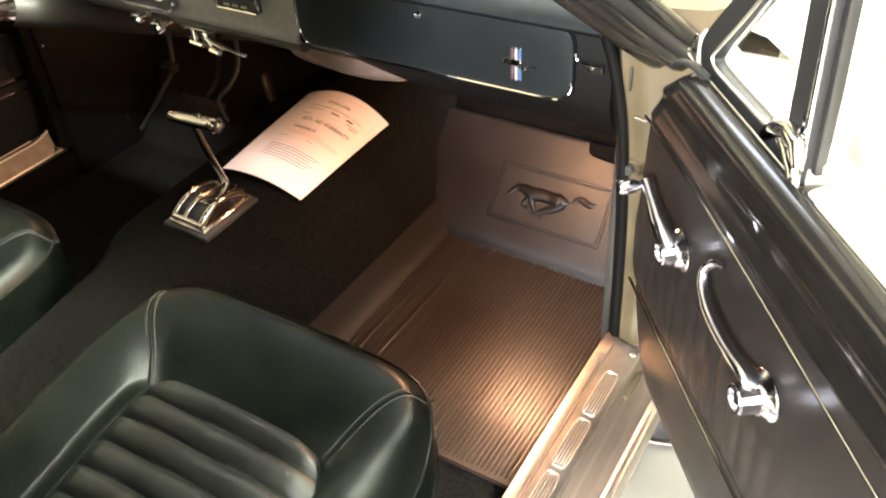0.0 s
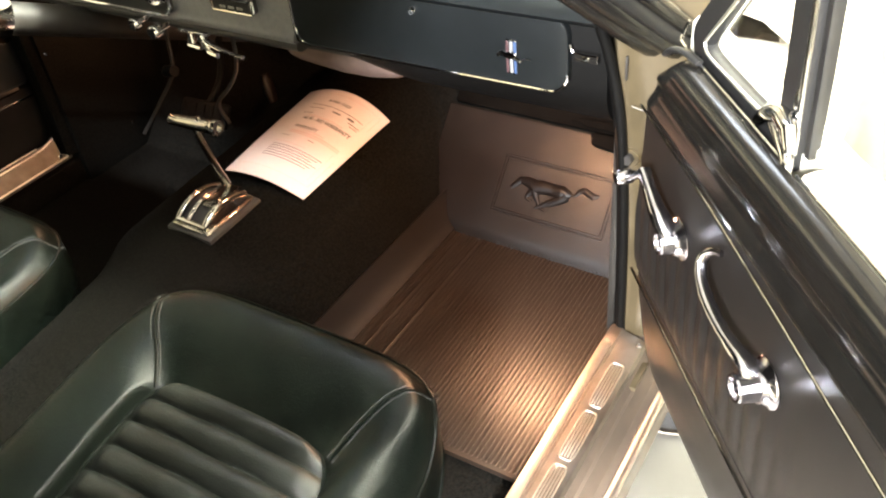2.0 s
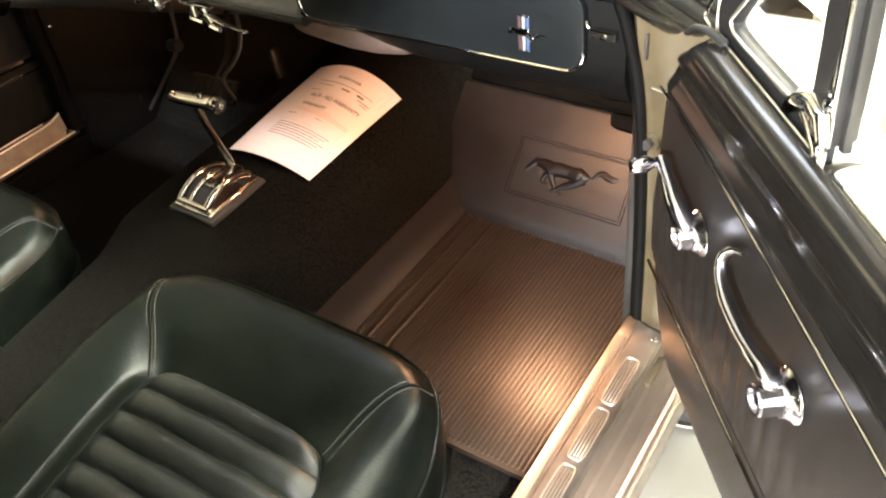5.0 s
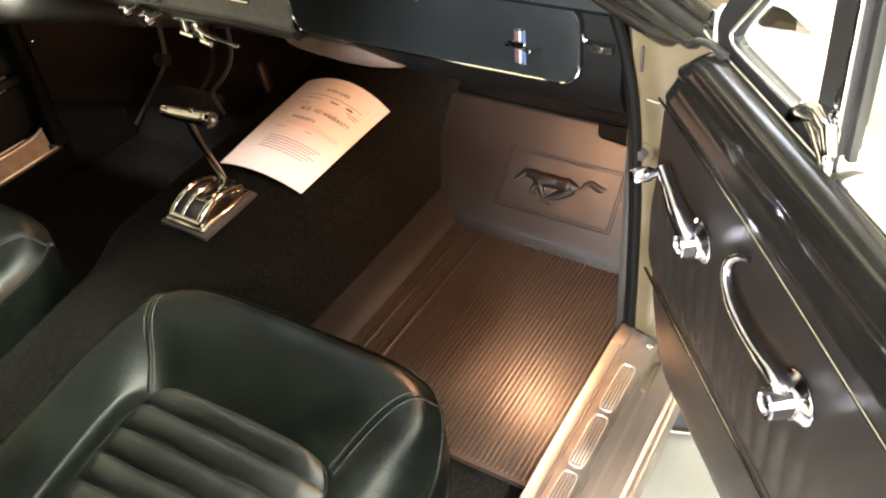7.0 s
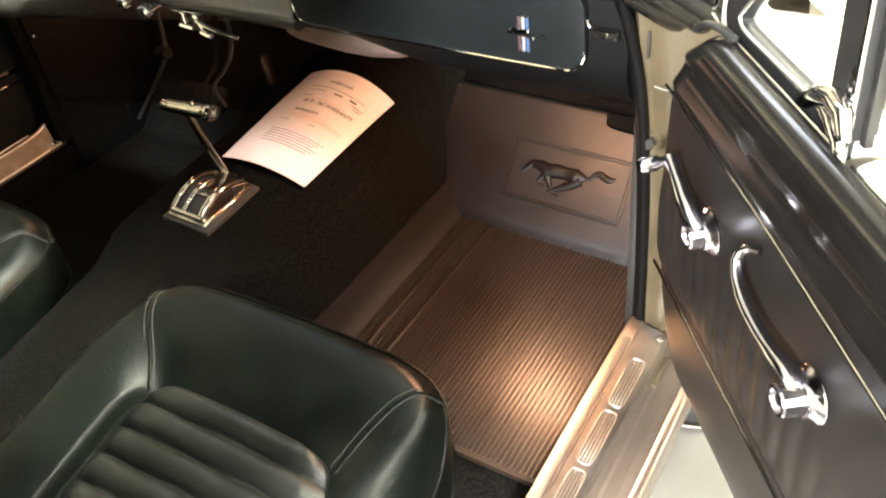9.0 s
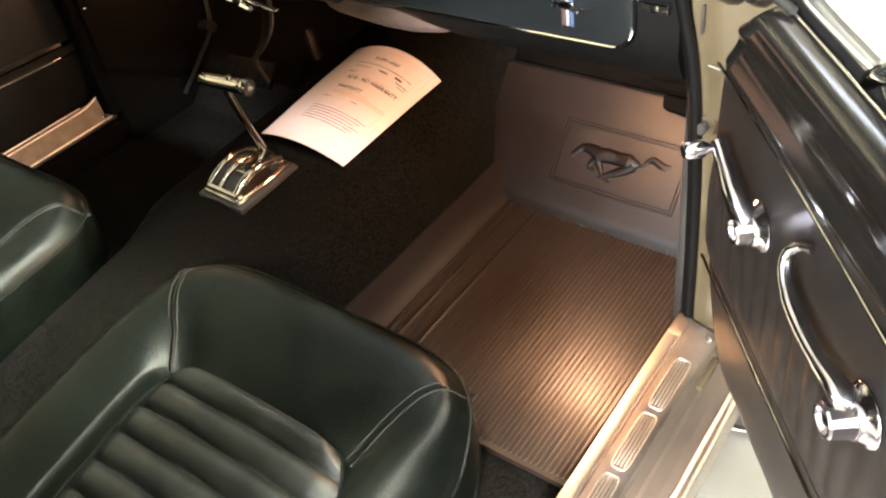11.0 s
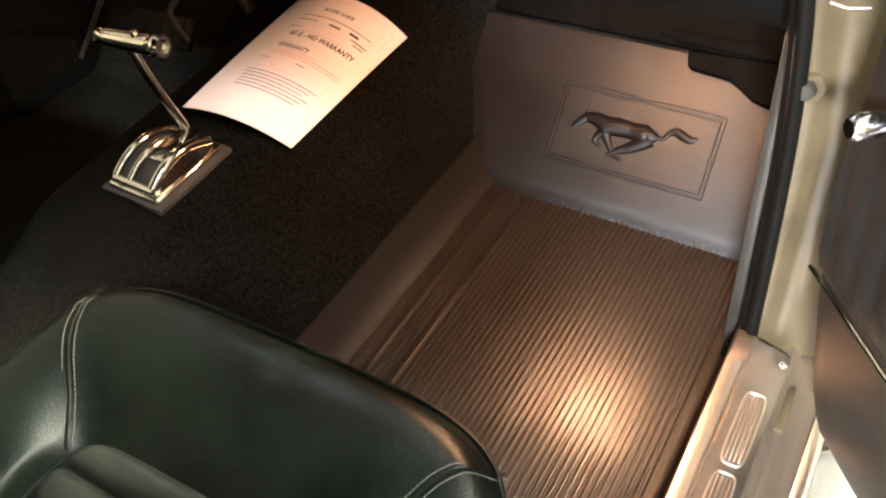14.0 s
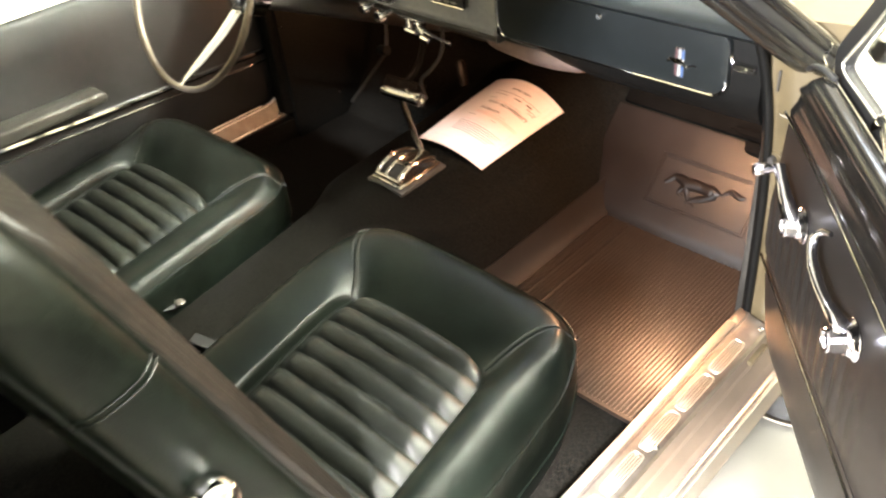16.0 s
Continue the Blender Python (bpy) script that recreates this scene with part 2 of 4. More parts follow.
def sheet(fn, nu, nv, thick=0.0):
    """A grid fn(u, v), u and v from 0 to 1; thick: its thickness against the normal, closed round the rim."""
    g = [[Vector(fn(i / nu, j / nv)) for j in range(nv + 1)] for i in range(nu + 1)]
    vs = [p for r in g for p in r]
    w = nv + 1
    fs = [(i * w + j, (i + 1) * w + j, (i + 1) * w + j + 1, i * w + j + 1) for i in range(nu) for j in range(nv)]
    if thick:
        low = []
        for i in range(nu + 1):
            for j in range(w):
                a = g[min(i + 1, nu)][j] - g[max(i - 1, 0)][j]
                b = g[i][min(j + 1, nv)] - g[i][max(j - 1, 0)]
                low.append(g[i][j] - thick * a.cross(b).normalized())
        o = len(vs)
        vs += low
        fs += [tuple(o + k for k in reversed(f)) for f in fs]
        rim = [i * w for i in range(nu + 1)] + [nu * w + j for j in range(1, w)] + [i * w + nv for i in range(nu - 1, -1, -1)] + [j for j in range(nv - 1, 0, -1)]
        fs += [(rim[k], o + rim[k], o + rim[(k + 1) % len(rim)], rim[(k + 1) % len(rim)]) for k in range(len(rim))]
    return vs, fs


def smooth01(a, b, x):
    t = min(1, max(0, (x - a) / (b - a)))
    return t * t * (3 - 2 * t)


# ---- showroom ----
solo("ground", box((-6, -6, -0.1), (6, 6, 0)), CONCRETE, "polished pale grey concrete showroom floor", "floor", kind="structure", smooth=False)
for n, lo, hi in (("wall_north", (-6, 6, 0), (6, 6.15, 4)), ("wall_south", (-6, -6.15, 0), (6, -6, 4)), ("wall_east", (6, -6.15, 0), (6.15, 6.15, 4)), ("wall_west", (-6.15, -6.15, 0), (-6, 6.15, 4))):
    solo(n, box(lo, hi), CREAM, "plain cream painted showroom wall", "wall", kind="structure", smooth=False)
solo("ceiling", box((-6.15, -6.15, 4.0), (6.15, 6.15, 4.1)), CEILING, "plain white showroom ceiling", "ceiling", kind="structure", smooth=False)

# ---- car body ----
car = thing("car_body", "pale champagne painted vintage coupe body on the showroom floor", "car")
TX = -0.050          # middle of the gearbox tunnel


def tunnel_top(y):
    return 0.478 + 0.055 * (y + 0.12) + 0.05 * max(0, y - 0.3) - 0.03 * smooth01(-0.25, -0.7, y)


def floor_z(x, y):
    """The carpeted floor with its tunnel and sloping toe board."""
    dx = abs(x - TX)
    zt = tunnel_top(y)
    half = 0.18 - 0.112 * smooth01(-0.14, -0.34, y)
    z = zt - 2.0 * dx * dx if dx < half else zt - 2.0 * half * half - (1.75 + 1.2 * smooth01(-0.14, -0.34, y)) * (dx - half)
    base = 0.284 + 0.0 * y
    if y > 0.205:
        base += (y - 0.205) * 1.01
    z = max(z, base)
    return z + 0.0015 * noise.noise((x * 14, y * 14, 0))


part("carpet", sheet(lambda u, v: (lambda x, y: (x, y, floor_z(x, y)))(-0.655 + 1.285 * u, -1.45 + 1.87 * v), 150, 150, 0.01), CARPET, car, "black loop pile carpet")
part("firewall", box((-0.66, 0.415, 0.30), (0.66, 0.43, 0.90)), PLASTIC, car, "black firewall pad", smooth=False)
part("kick_panel", box((0.625, 0.03, 0.30), (0.637, 0.42, 0.88), 0.003), VINYL, car, "black vinyl kick panel")
# driver's side takes the darker carpet colour to stand in for deep shade
part("kick_panel", box((-0.72, 0.035, 0.24), (-0.640, 0.42, 0.88), 0.003), CARPET, car, "kick panel coloured black for shade")
part("bracket", tube([(-0.166, 0.200, 0.500), (-0.170, 0.201, 0.520), (-0.176, 0.203, 0.548), (-0.178, 0.204, 0.556)], [0.012, 0.014, 0.014, 0.009], 14, True, 0.5), EMBOSS, car, "small brown bracket on the firewall")
part("sill_carpet", box((-0.680, -1.3, 0.255), (-0.655, 0.42, 0.338), 0.004), CARPET, car, "black carpet along the sill")
part("rear_bulkhead", box((-0.66, -1.5, 0.25), (0.66, -1.46, 1.0)), VINYL, car, "black vinyl rear bulkhead", smooth=False)
# unseen roof, added and drawn forward to keep lamp light out of the cabin
part("roof", sheet(lambda u, v: (-0.56 + 1.12 * u, -1.5 + 1.40 * v, 1.30 + 0.05 * math.sin(math.pi * u)), 12, 6, 0.03), DASHLOWER, car, "plain unseen roof added to shade the cabin")
for sx in (-1, 1):
    part("rear_pillar", loft([[(sx * x, y, z) for y in (-1.50, y1)] + [(sx * (x - 0.03), y, z) for y in (y1, -1.50)] for x, y1, z in ((0.68, -1.06, 0.90), (0.63, -1.12, 1.12), (0.57, -1.18, 1.31))]), VINYL, car, "black lined rear pillar", smooth=False)
part("quarter_panel", box((-0.80, -2.2, 0.25), (-0.66, -1.05, 0.92), 0.03, 3), BODYPAINT, car)
part("quarter_panel", box((0.66, -2.2, 0.25), (0.80, -1.12, 0.92), 0.03, 3), BODYPAINT, car)


def sill(sign):
    """Painted rocker with its step, outside the scuff plate."""
    prof = [(0.640, 0.270), (0.640, 0.366), (0.700, 0.370), (0.707, 0.360), (0.711, 0.352), (0.716, 0.351), (0.722, 0.341), (0.728, 0.333), (0.738, 0.328), (0.744, 0.326), (0.749, 0.322), (0.748, 0.25), (0.72, 0.17), (0.64, 0.17)]
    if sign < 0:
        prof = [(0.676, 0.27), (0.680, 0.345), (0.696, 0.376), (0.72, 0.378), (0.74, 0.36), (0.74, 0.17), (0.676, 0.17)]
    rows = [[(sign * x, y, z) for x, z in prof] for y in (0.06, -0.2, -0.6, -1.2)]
    # the driver's rocker takes black vinyl in place of the tan paint
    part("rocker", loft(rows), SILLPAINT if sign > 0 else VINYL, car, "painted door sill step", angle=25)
    if sign > 0:
        band_rows = [[(0.7405, y, 0.324), (0.7405, y, 0.3305), (0.7455, y, 0.3322), (0.7500, y, 0.3312), (0.7525, y, 0.3275), (0.7520, y, 0.320)] for y in (0.06, -0.2, -0.6, -1.2)]
        moulding = part("sill_moulding", loft(band_rows), ALU, car, "grey metal sill moulding with bright edges", angle=60)
        for x, z, r in ((0.7408, 0.3306, 0.0009), (0.7523, 0.3288, 0.0014)):
            part("edge_bead", tube([(x, 0.06, z), (x, -1.2, z)], r, 8), ALU, moulding, "thin bright edge")


sill(1)
sill(-1)

# hinge pillar, rearward face with its formed edges
prof = [(0.648, 0.40), (0.648, 0.040), (0.650, 0.022), (0.656, 0.016), (0.668, 0.018), (0.676, 0.014), (0.692, 0.016), (0.700, 0.022), (0.735, 0.030), (0.750, 0.045), (0.752, 0.40)]
rows = []
for k in range(13):
    z = 0.36 + 0.54 * k / 12
    flare = 0.006 * (1 - smooth01(0.36, 0.46, z))
    lean = -0.030 * smooth01(0.60, 0.90, z)
    rows.append([(x + lean * (1 if i < 7 else 0.4), y - (flare if 1 < i < 9 else 0), z) for i, (x, y) in enumerate(prof)])
part("hinge_pillar", loft(rows), JAMB, car, "beige painted door hinge pillar", angle=50)
# mirrored pillar, blackened with the carpet material to imitate shade
part("hinge_pillar", loft([[(-x, y, z) for x, y, z in r] for r in rows]), CARPET, car, "door hinge pillar coloured black for shade", angle=50)
M = pose(0.6560, 0.016, 0.679, 90)
part("bolt", lathe([(0.007, 0.003), (0.0115, 0.003), (0.0132, 0), (0.0132, -0.004)], M, 24), JAMB, car, "beige painted washer")
part("bolt_head", lathe([(0.0001, 0.013), (0.0068, 0.013), (0.0082, 0.011), (0.0086, 0.003), (0.0086, 0.0)], M @ pose(-0.003, 0, 0), 6), PLASTIC, car, "dark hexagonal bolt head", angle=20)
part("pillar_seam", tube([(0.655, 0.010, 0.757), (0.668, 0.011, 0.754), (0.684, 0.013, 0.756)], 0.0022, 8), JAMB, car)
part("pillar_slot", box((0.643, 0.0105, 0.790), (0.646, 0.016, 0.822), 0.001), PLASTIC, car, "dark slot in the pillar")
seal = curve([(0.656, 0.010, 0.372), (0.655, 0.010, 0.400), (0.654, 0.009, 0.48), (0.650, 0.009, 0.62), (0.641, 0.007, 0.74), (0.626, 0.004, 0.82), (0.612, -0.004, 0.875)], 10)
part("door_seal", tube(seal, 0.0070, 10), DASHLOWER, car, "black rubber door seal")
part("seal_lip", tube([(p.x - 0.009, p.y + 0.010, p.z) for p in seal], 0.005, 8), DASHLOWER, car)

# windscreen pillar with ridged garnish
pil0, pil1 = Vector((0.694, 0.010, 0.838)), Vector((0.500, -0.37, 1.19))
for off, r, mt, nm in ((Vector((-0.030, 0.0, 0.012)), 0.017, BLACKPAINT, "pillar_garnish"), (Vector((-0.004, 0.002, 0.010)), 0.014, BLACKPAINT, "pillar_garnish"), (Vector((0.018, 0.006, 0.014)), 0.011, WEATHER, "pillar_seal"), (Vector((0.036, 0.016, 0.016)), 0.010, BLACKPAINT, "pillar_edge")):
    p = curve([pil0 + off + Vector((0.012, 0.05, -0.03)), pil0 + off, pil0.lerp(pil1, 0.3) + off, pil0.lerp(pil1, 0.7) + off, pil1 + off], 6)
    part(nm, tube(p, r, 12), mt, car)
    part(nm, tube([(-q.x, q.y, q.z) for q in p], r, 12), mt, car)


def fender(sign):
    rows = []
    for k in range(13):
        y = 0.05 + 1.85 * k / 12
        d = 0.012 * math.sin(math.pi * k / 12)
        prof = [(0.50, 0.885), (0.62, 0.892), (0.72, 0.888), (0.79, 0.872), (0.835, 0.840), (0.858, 0.78), (0.868, 0.66), (0.862, 0.52), (0.835, 0.36), (0.80, 0.25)]
        rows.append([(sign * x, y, z + d - 0.02 * k / 12) for x, z in prof])
    part("front_fender", sheet(lambda u, v: (lambda r, c: Vector(r[c]))(rows[round(u * 12)], round(v * 9)), 12, 9, 0.004 * sign), BODYPAINT, car, "pale glossy painted front fender", angle=60)


fender(1)
fender(-1)
for sx in (-1, 1):
    part("fender_jamb", box((min(sx * 0.748, sx * 0.858), 0.050, 0.30), (max(sx * 0.748, sx * 0.858), 0.075, 0.842), 0.008, 2), BODYPAINT, car, "pale painted rear edge of the fender")
part("bonnet", sheet(lambda u, v: (-0.50 + 1.0 * u, 0.52 + 1.40 * v, 0.885 + 0.045 * math.sin(math.pi * u) - 0.02 * v), 16, 8, 0.006), BODYPAINT, car, "pale glossy painted bonnet")
part("cowl", box((-0.50, 0.41, 0.84), (0.50, 0.53, 0.88), 0.01), BLACKPAINT, car, "black cowl panel")
screen = part("windscreen", sheet(lambda u, v: (-0.62 + 1.24 * u + 0.10 * (0.5 - u) * 2 * v, 0.40 - 0.75 * v - 0.12 * (2 * u - 1) ** 2, 0.885 + 0.40 * v), 16, 8, 0.005), GLASS, car, "clear curved windscreen glass")
screen.visible_shadow = False

# round pad on the floor beside the sill
pad = thing("floor_pad", "dark round rubber floor pad with a pale rim", "floor pad", at=(0.66, 0.33, 0))
part("body", lathe([(0.0001, 0.075), (0.17, 0.075), (0.185, 0.068), (0.19, 0.05), (0.19, 0.012)], pose(0.66, 0.33, 0), 48), WEATHER, pad)
part("rim", lathe([(0.19, 0.0), (0.1935, 0.0), (0.1945, 0.002), (0.1925, 0.004), (0.19, 0.004)], pose(0.66, 0.33, 0), 48), DULL, pad, "pale rim")


# ---- scuff plates ----
def scuff_plate(sign):
    t = thing("scuff_plate", "ribbed aluminium door scuff plate screwed to the sill", "scuff plate", "scuff plates")
    X = lambda x: sign * x
    # inner flange, flat, outer lip
    prof = [(0.644, 0.322), (0.645, 0.374), (0.648, 0.3785), (0.655, 0.380), (0.666, 0.380), (0.668, 0.3775), (0.700, 0.3765), (0.705, 0.374), (0.708, 0.366), (0.706, 0.364), (0.703, 0.371), (0.668, 0.374), (0.648, 0.374)]
    ys = [0.010, 0.007, -0.03, -0.3, -0.6, -0.95, -0.955]
    rows = [[(X(x - (0.004 if y < 0.1 else 0)), y - (0.25 * (x - 0.65) if y > 0 else 0), z - (0.002 if k in (0, 6) else 0)) for x, z in prof] for k, y in enumerate(ys)]
    part("plate", loft(rows), SATIN, t, angle=35)
    # raised inner strip
    part("inner_strip", box((min(X(0.6435), X(0.6590)), -0.95, 0.3800), (max(X(0.6435), X(0.6590)), -0.035, 0.3822), 0.001), RIBBED, t, "bright raised inner strip")
    y = -0.066
    for k in range(9):
        y0, y1 = y - 0.0995 * k, y - 0.0995 * k - 0.089
        c, hw = 0.6835, 0.0105
        ring = []
        for i in range(28):
            a = 2 * math.pi * i / 28
            cx, cy = math.copysign(abs(math.cos(a)) ** 0.35, math.cos(a)), math.copysign(abs(math.sin(a)) ** 0.35, math.sin(a))
            ring.append((X(c + hw * cx), (y0 + y1) / 2 + 0.0445 * cy, 0.3778))
        part("window_rim", tube(ring + ring[:1], 0.0013, 6, False), ALU, t)
        for j in range(4):
            x = c - 0.0063 + 0.0042 * j
            part("rib", box((min(X(x - 0.0009), X(x + 0.0009)), y1 + 0.004, 0.3765), (max(X(x - 0.0009), X(x + 0.0009)), y0 - 0.004, 0.3792), 0.0007, 1), RIBBED, t)
    for yy in (-0.019, -0.34, -0.66, -0.93):
        part("screw", lathe([(0.0001, 0.0022), (0.002, 0.0024), (0.0042, 0.0014), (0.0048, 0)], pose(X(0.696), yy, 0.3772), 16), CHROME, t, "small chrome screw")
    part("clip", box((min(X(0.706), X(0.716)), -0.085, 0.352), (max(X(0.706), X(0.716)), -0.030, 0.360), 0.002), JAMB, t, "rusty sill clip")


scuff_plate(1)


def driver_sill_trim():
    """The far sill's trim: a dull leaning plate between bright beads, swept up at its front end."""
    t = thing("scuff_plate", "metal sill plate coloured brown for dark reflections, with bright edges, below the closed door", "scuff plate", "scuff plates", at=(-0.68, -0.4, 0.345))
    ys = [0.018, 0.010, 0.0, -0.012, -0.026, -0.05, -0.3, -0.6, -0.98]
    up = [0.016, 0.012, 0.008, 0.004, 0.001, 0.0, 0.0, 0.0, 0.0]
    rows = [[(-0.676, y, 0.346), (-0.674, y, 0.350), (-0.688, y + 0.004, 0.382 + u), (-0.691, y + 0.004, 0.385 + u), (-0.700, y + 0.004, 0.384 + u), (-0.700, y + 0.004, 0.378), (-0.684, y, 0.345)] for y, u in zip(ys, up)]
    # the plate's dark reflection is put into its colour
    part("plate", loft(rows), DULL, t, angle=30)
    part("lower_bead", tube([(-0.673, y, 0.3485) for y in ys], 0.0021, 8), ALU, t, "bright lower edge")
    part("upper_bead", tube([(-0.690, y + 0.004, 0.3855 + u) for y, u in zip(ys, up)], 0.0020, 8), ALU, t, "bright upper edge")
    part("upper_bead", tube([(-0.704, y, 0.3865) for y in ys[4:]], 0.0018, 8), ALU, t, "bright upper edge")
    part("end_cap", tube([(-0.6735, 0.019, 0.347), (-0.681, 0.021, 0.366), (-0.690, 0.023, 0.388), (-0.693, 0.024, 0.402)], 0.0024, 8), ALU, t, "bright front edge")
    part("screw", lathe([(0.0001, 0.0022), (0.002, 0.0024), (0.0042, 0.0014), (0.0048, 0)], pose(-0.6755, 0.004, 0.3565, 0, 66, 0), 14), CHROME, t, "small chrome screw")


driver_sill_trim()


# ---- seats ----
def seat(cx, hand, label):
    t = thing("bucket_seat", label, "car seat", "front seats", at=(cx, -0.55, 0.284))
    N = 120

    def outline(w_f, w_b, y0, y1, n_f):
        """A rounded outline: half width w_f at the front (y0) and w_b at the back (y1)."""
        pts = []
        for i in range(N):
            a = 2 * math.pi * i / N
            cc, ss = math.cos(a), math.sin(a)
            e = 2 / n_f
            px, py = math.copysign(abs(cc) ** e, cc), math.copysign(abs(ss) ** e, ss)
            f = (py + 1) / 2
            pts.append(Vector((cx + px * (w_b + (w_f - w_b) * f), (y0 + y1) / 2 + py * (y0 - y1) / 2, 0)))
        return pts

    def shift(y):
        """The seat is turned a little, so that it runs outward towards its back."""
        return 0.007 + 0.155 * (-0.49 - y)

    def lean(y):
        return -0.018 + 0.13 * (-0.36 - y)

    inner = [p + Vector((shift(p.y), 0, 0)) for p in outline(0.157, 0.157, -0.448, -0.86, 6.0)]
    outer = [p + Vector((lean(p.y), 0, 0)) for p in outline(0.262, 0.256, -0.285, -0.90, 5.2)]
    prof = [(0.0, 0.480), (0.010, 0.490), (0.026, 0.4975), (0.05, 0.5035), (0.09, 0.508), (0.16, 0.512), (0.28, 0.5160), (0.42, 0.5185), (0.58, 0.519), (0.70, 0.5175), (0.80, 0.514), (0.88, 0.509), (0.94, 0.502), (0.98, 0.494), (1.0, 0.487)]

    def bolster_z(f, a, b):
        """Height of the bolster, f from the insert's edge a to the outer edge b: a straight rise in front, and sides that roll off outward."""
        for (f0, z0), (f1, z1) in zip(prof, prof[1:]):
            if f0 <= f <= f1:
                z = z0 + (z1 - z0) * (f - f0) / (f1 - f0)
                break
        y = a.y + (b.y - a.y) * f
        ahead = 0.5 * smooth01(-0.53, -0.452, a.y) + 0.5 * smooth01(-0.43, -0.30, b.y)
        z += ahead * (0.482 + 0.037 * math.sin(math.pi / 2 * min(1, f / 0.78)) - 0.030 * smooth01(0.80, 1.0, f) ** 1.5 - z)
        if (b.x - cx) * hand < 0:
            z += (1 - ahead) * (0.480 + 0.026 * smooth01(0.0, 0.055, f) + 0.011 * math.sin(math.pi / 2 * min(1, f / 0.70)) - 0.026 * max(0.0, (f - 0.78) / 0.22) ** 2 - z)
        roll = 0.028 * smooth01(0.25, 1.0, f) ** 1.2 if (b.x - cx) * hand > 0 else 0.0
        return z - 0.012 * smooth01(-0.5, -0.85, y) - smooth01(-0.31, -0.40, b.y) * (1 - ahead) * roll

    rows = []
    for f, _ in prof:
        row = []
        for a, b in zip(inner, outer):
            p = a.lerp(b, f)
            p.z = bolster_z(f, a, b) + 0.0013 * noise.noise((p.x * 10, p.y * 10, cx)) * min(1, f * 5)
            row.append(p)
        rows.append(row)
    for sc, dz in ((1.006, -0.012), (1.010, -0.040), (1.004, -0.080), (0.975, -0.130), (0.95, -0.150)):
        rows.append([Vector((cx + (b.x - cx) * sc, -0.6 + (b.y + 0.6) * sc, p.z + dz)) for b, p in zip(outer, rows[len(prof) - 1])])
    part("cushion", loft(rows, True, False), LEATHER, t, angle=80)
    # piping round the cushion's outer edge and round the insert
    rim = [p + Vector((0, 0, 0.0005)) for p in rows[len(prof) - 1]]
    part("piping", tube(rim + rim[:1], 0.0026, 8, False), LEATHER, t)
    low = rows[len(prof) + 2]
    part("lower_piping", tube(low + low[:1], 0.0024, 6, False), LEATHER, t)
    part("insert_piping", tube([p + Vector((0, 0, 0.0035)) for p in rows[0]] + [rows[0][0] + Vector((0, 0, 0.0035))], 0.0023, 6, False), LEATHER, t)

    # pleated insert
    pitch = 0.039

    def valley(x, k):
        return -0.443 - pitch * k + 0.015 * (x - cx)

    def pleat(u, v):
        y = -0.449 - 0.40 * v
        hw = 0.1575
        corner = max(0.0, 1 - (v * 0.40) / 0.042)
        hw -= 0.042 * (1 - math.sqrt(max(0, 1 - corner * corner)))
        x = cx + shift(y) + hw * (2 * u - 1)
        f = ((-0.443 - y + 0.015 * (x - cx)) / pitch) % 1.0
        puff = (1 - abs(2 * f - 1) ** 2.2) ** 0.8
        edge = smooth01(0, 0.09, u) * smooth01(0, 0.13, 1 - u)
        crown = 0.008 * (1 - (2 * u - 1) ** 2)
        return (x, y, 0.4775 + 0.0125 * puff * (0.25 + 0.75 * edge) + 0.005 * edge + crown - 0.012 * smooth01(-0.5, -0.85, y) + 0.0007 * noise.noise((x * 18, y * 18, 3)))

    part("pleated_insert", sheet(pleat, 60, 200), INSERT, t, "pleated black leather seat insert", angle=80)
    dash = []
    for k in range(1, 10):
        for i in range(74):
            x = cx + shift(valley(cx, k)) - 0.140 + 0.280 * i / 73
            y = valley(x, k)
            z = pleat((x - cx - shift(y) + 0.1575) / 0.315, (-0.449 - y) / 0.40)[2]
            dash.append(box_geo((x - 0.0012, y + 0.0022, z + 0.0006), (x + 0.0012, y + 0.0030, z + 0.0022)))
    tagged(part("stitching", merged(*dash), THREAD, t, "fine grey stitching", smooth=False), kind="stuff")

    # double stitched corner seams of the front bolster
    def top_z(p):
        best = min(((inner[i].lerp(outer[i], f / 30), f / 30, i) for i in range(N) for f in range(31)), key=lambda q: (q[0].xy - p.xy).length)
        return bolster_z(best[1], inner[best[2]], outer[best[2]])

    for line in (((-0.141, -0.470), (-0.166, -0.438), (-0.215, -0.388), (-0.234, -0.357), (-0.240, -0.338)), ((0.143, -0.459), (0.155, -0.415), (0.172, -0.362), (0.193, -0.334), (0.208, -0.316))):
        line = curve([(cx + a, b, 0) for a, b in line], 5)
        side = Vector((line[-1].y - line[0].y, line[0].x - line[-1].x, 0)).normalized()
        path = []
        for p in line:
            path.append(Vector((p.x, p.y, top_z(p) + 0.0006)))
        part("seam_fold", tube(path, 0.0016, 6), LEATHER, t)
        dash = []
        for off in (-0.0055, 0.0055):
            edge_line = [q + side * off for q in path]
            for i in range(0, len(path) - 1):
                p, q = edge_line[i], edge_line[i + 1]
                for f in (0.05, 0.38, 0.71):
                    e, g = p.lerp(q, f), p.lerp(q, f + 0.22)
                    dash.append(tube([e + Vector((0, 0, 0.0004)), g + Vector((0, 0, 0.0004))], 0.0006, 4))
        tagged(part("stitching", merged(*dash), THREAD, t, "double row of fine stitching", smooth=False), kind="stuff")

    # backrest, leaning back
    rows = []
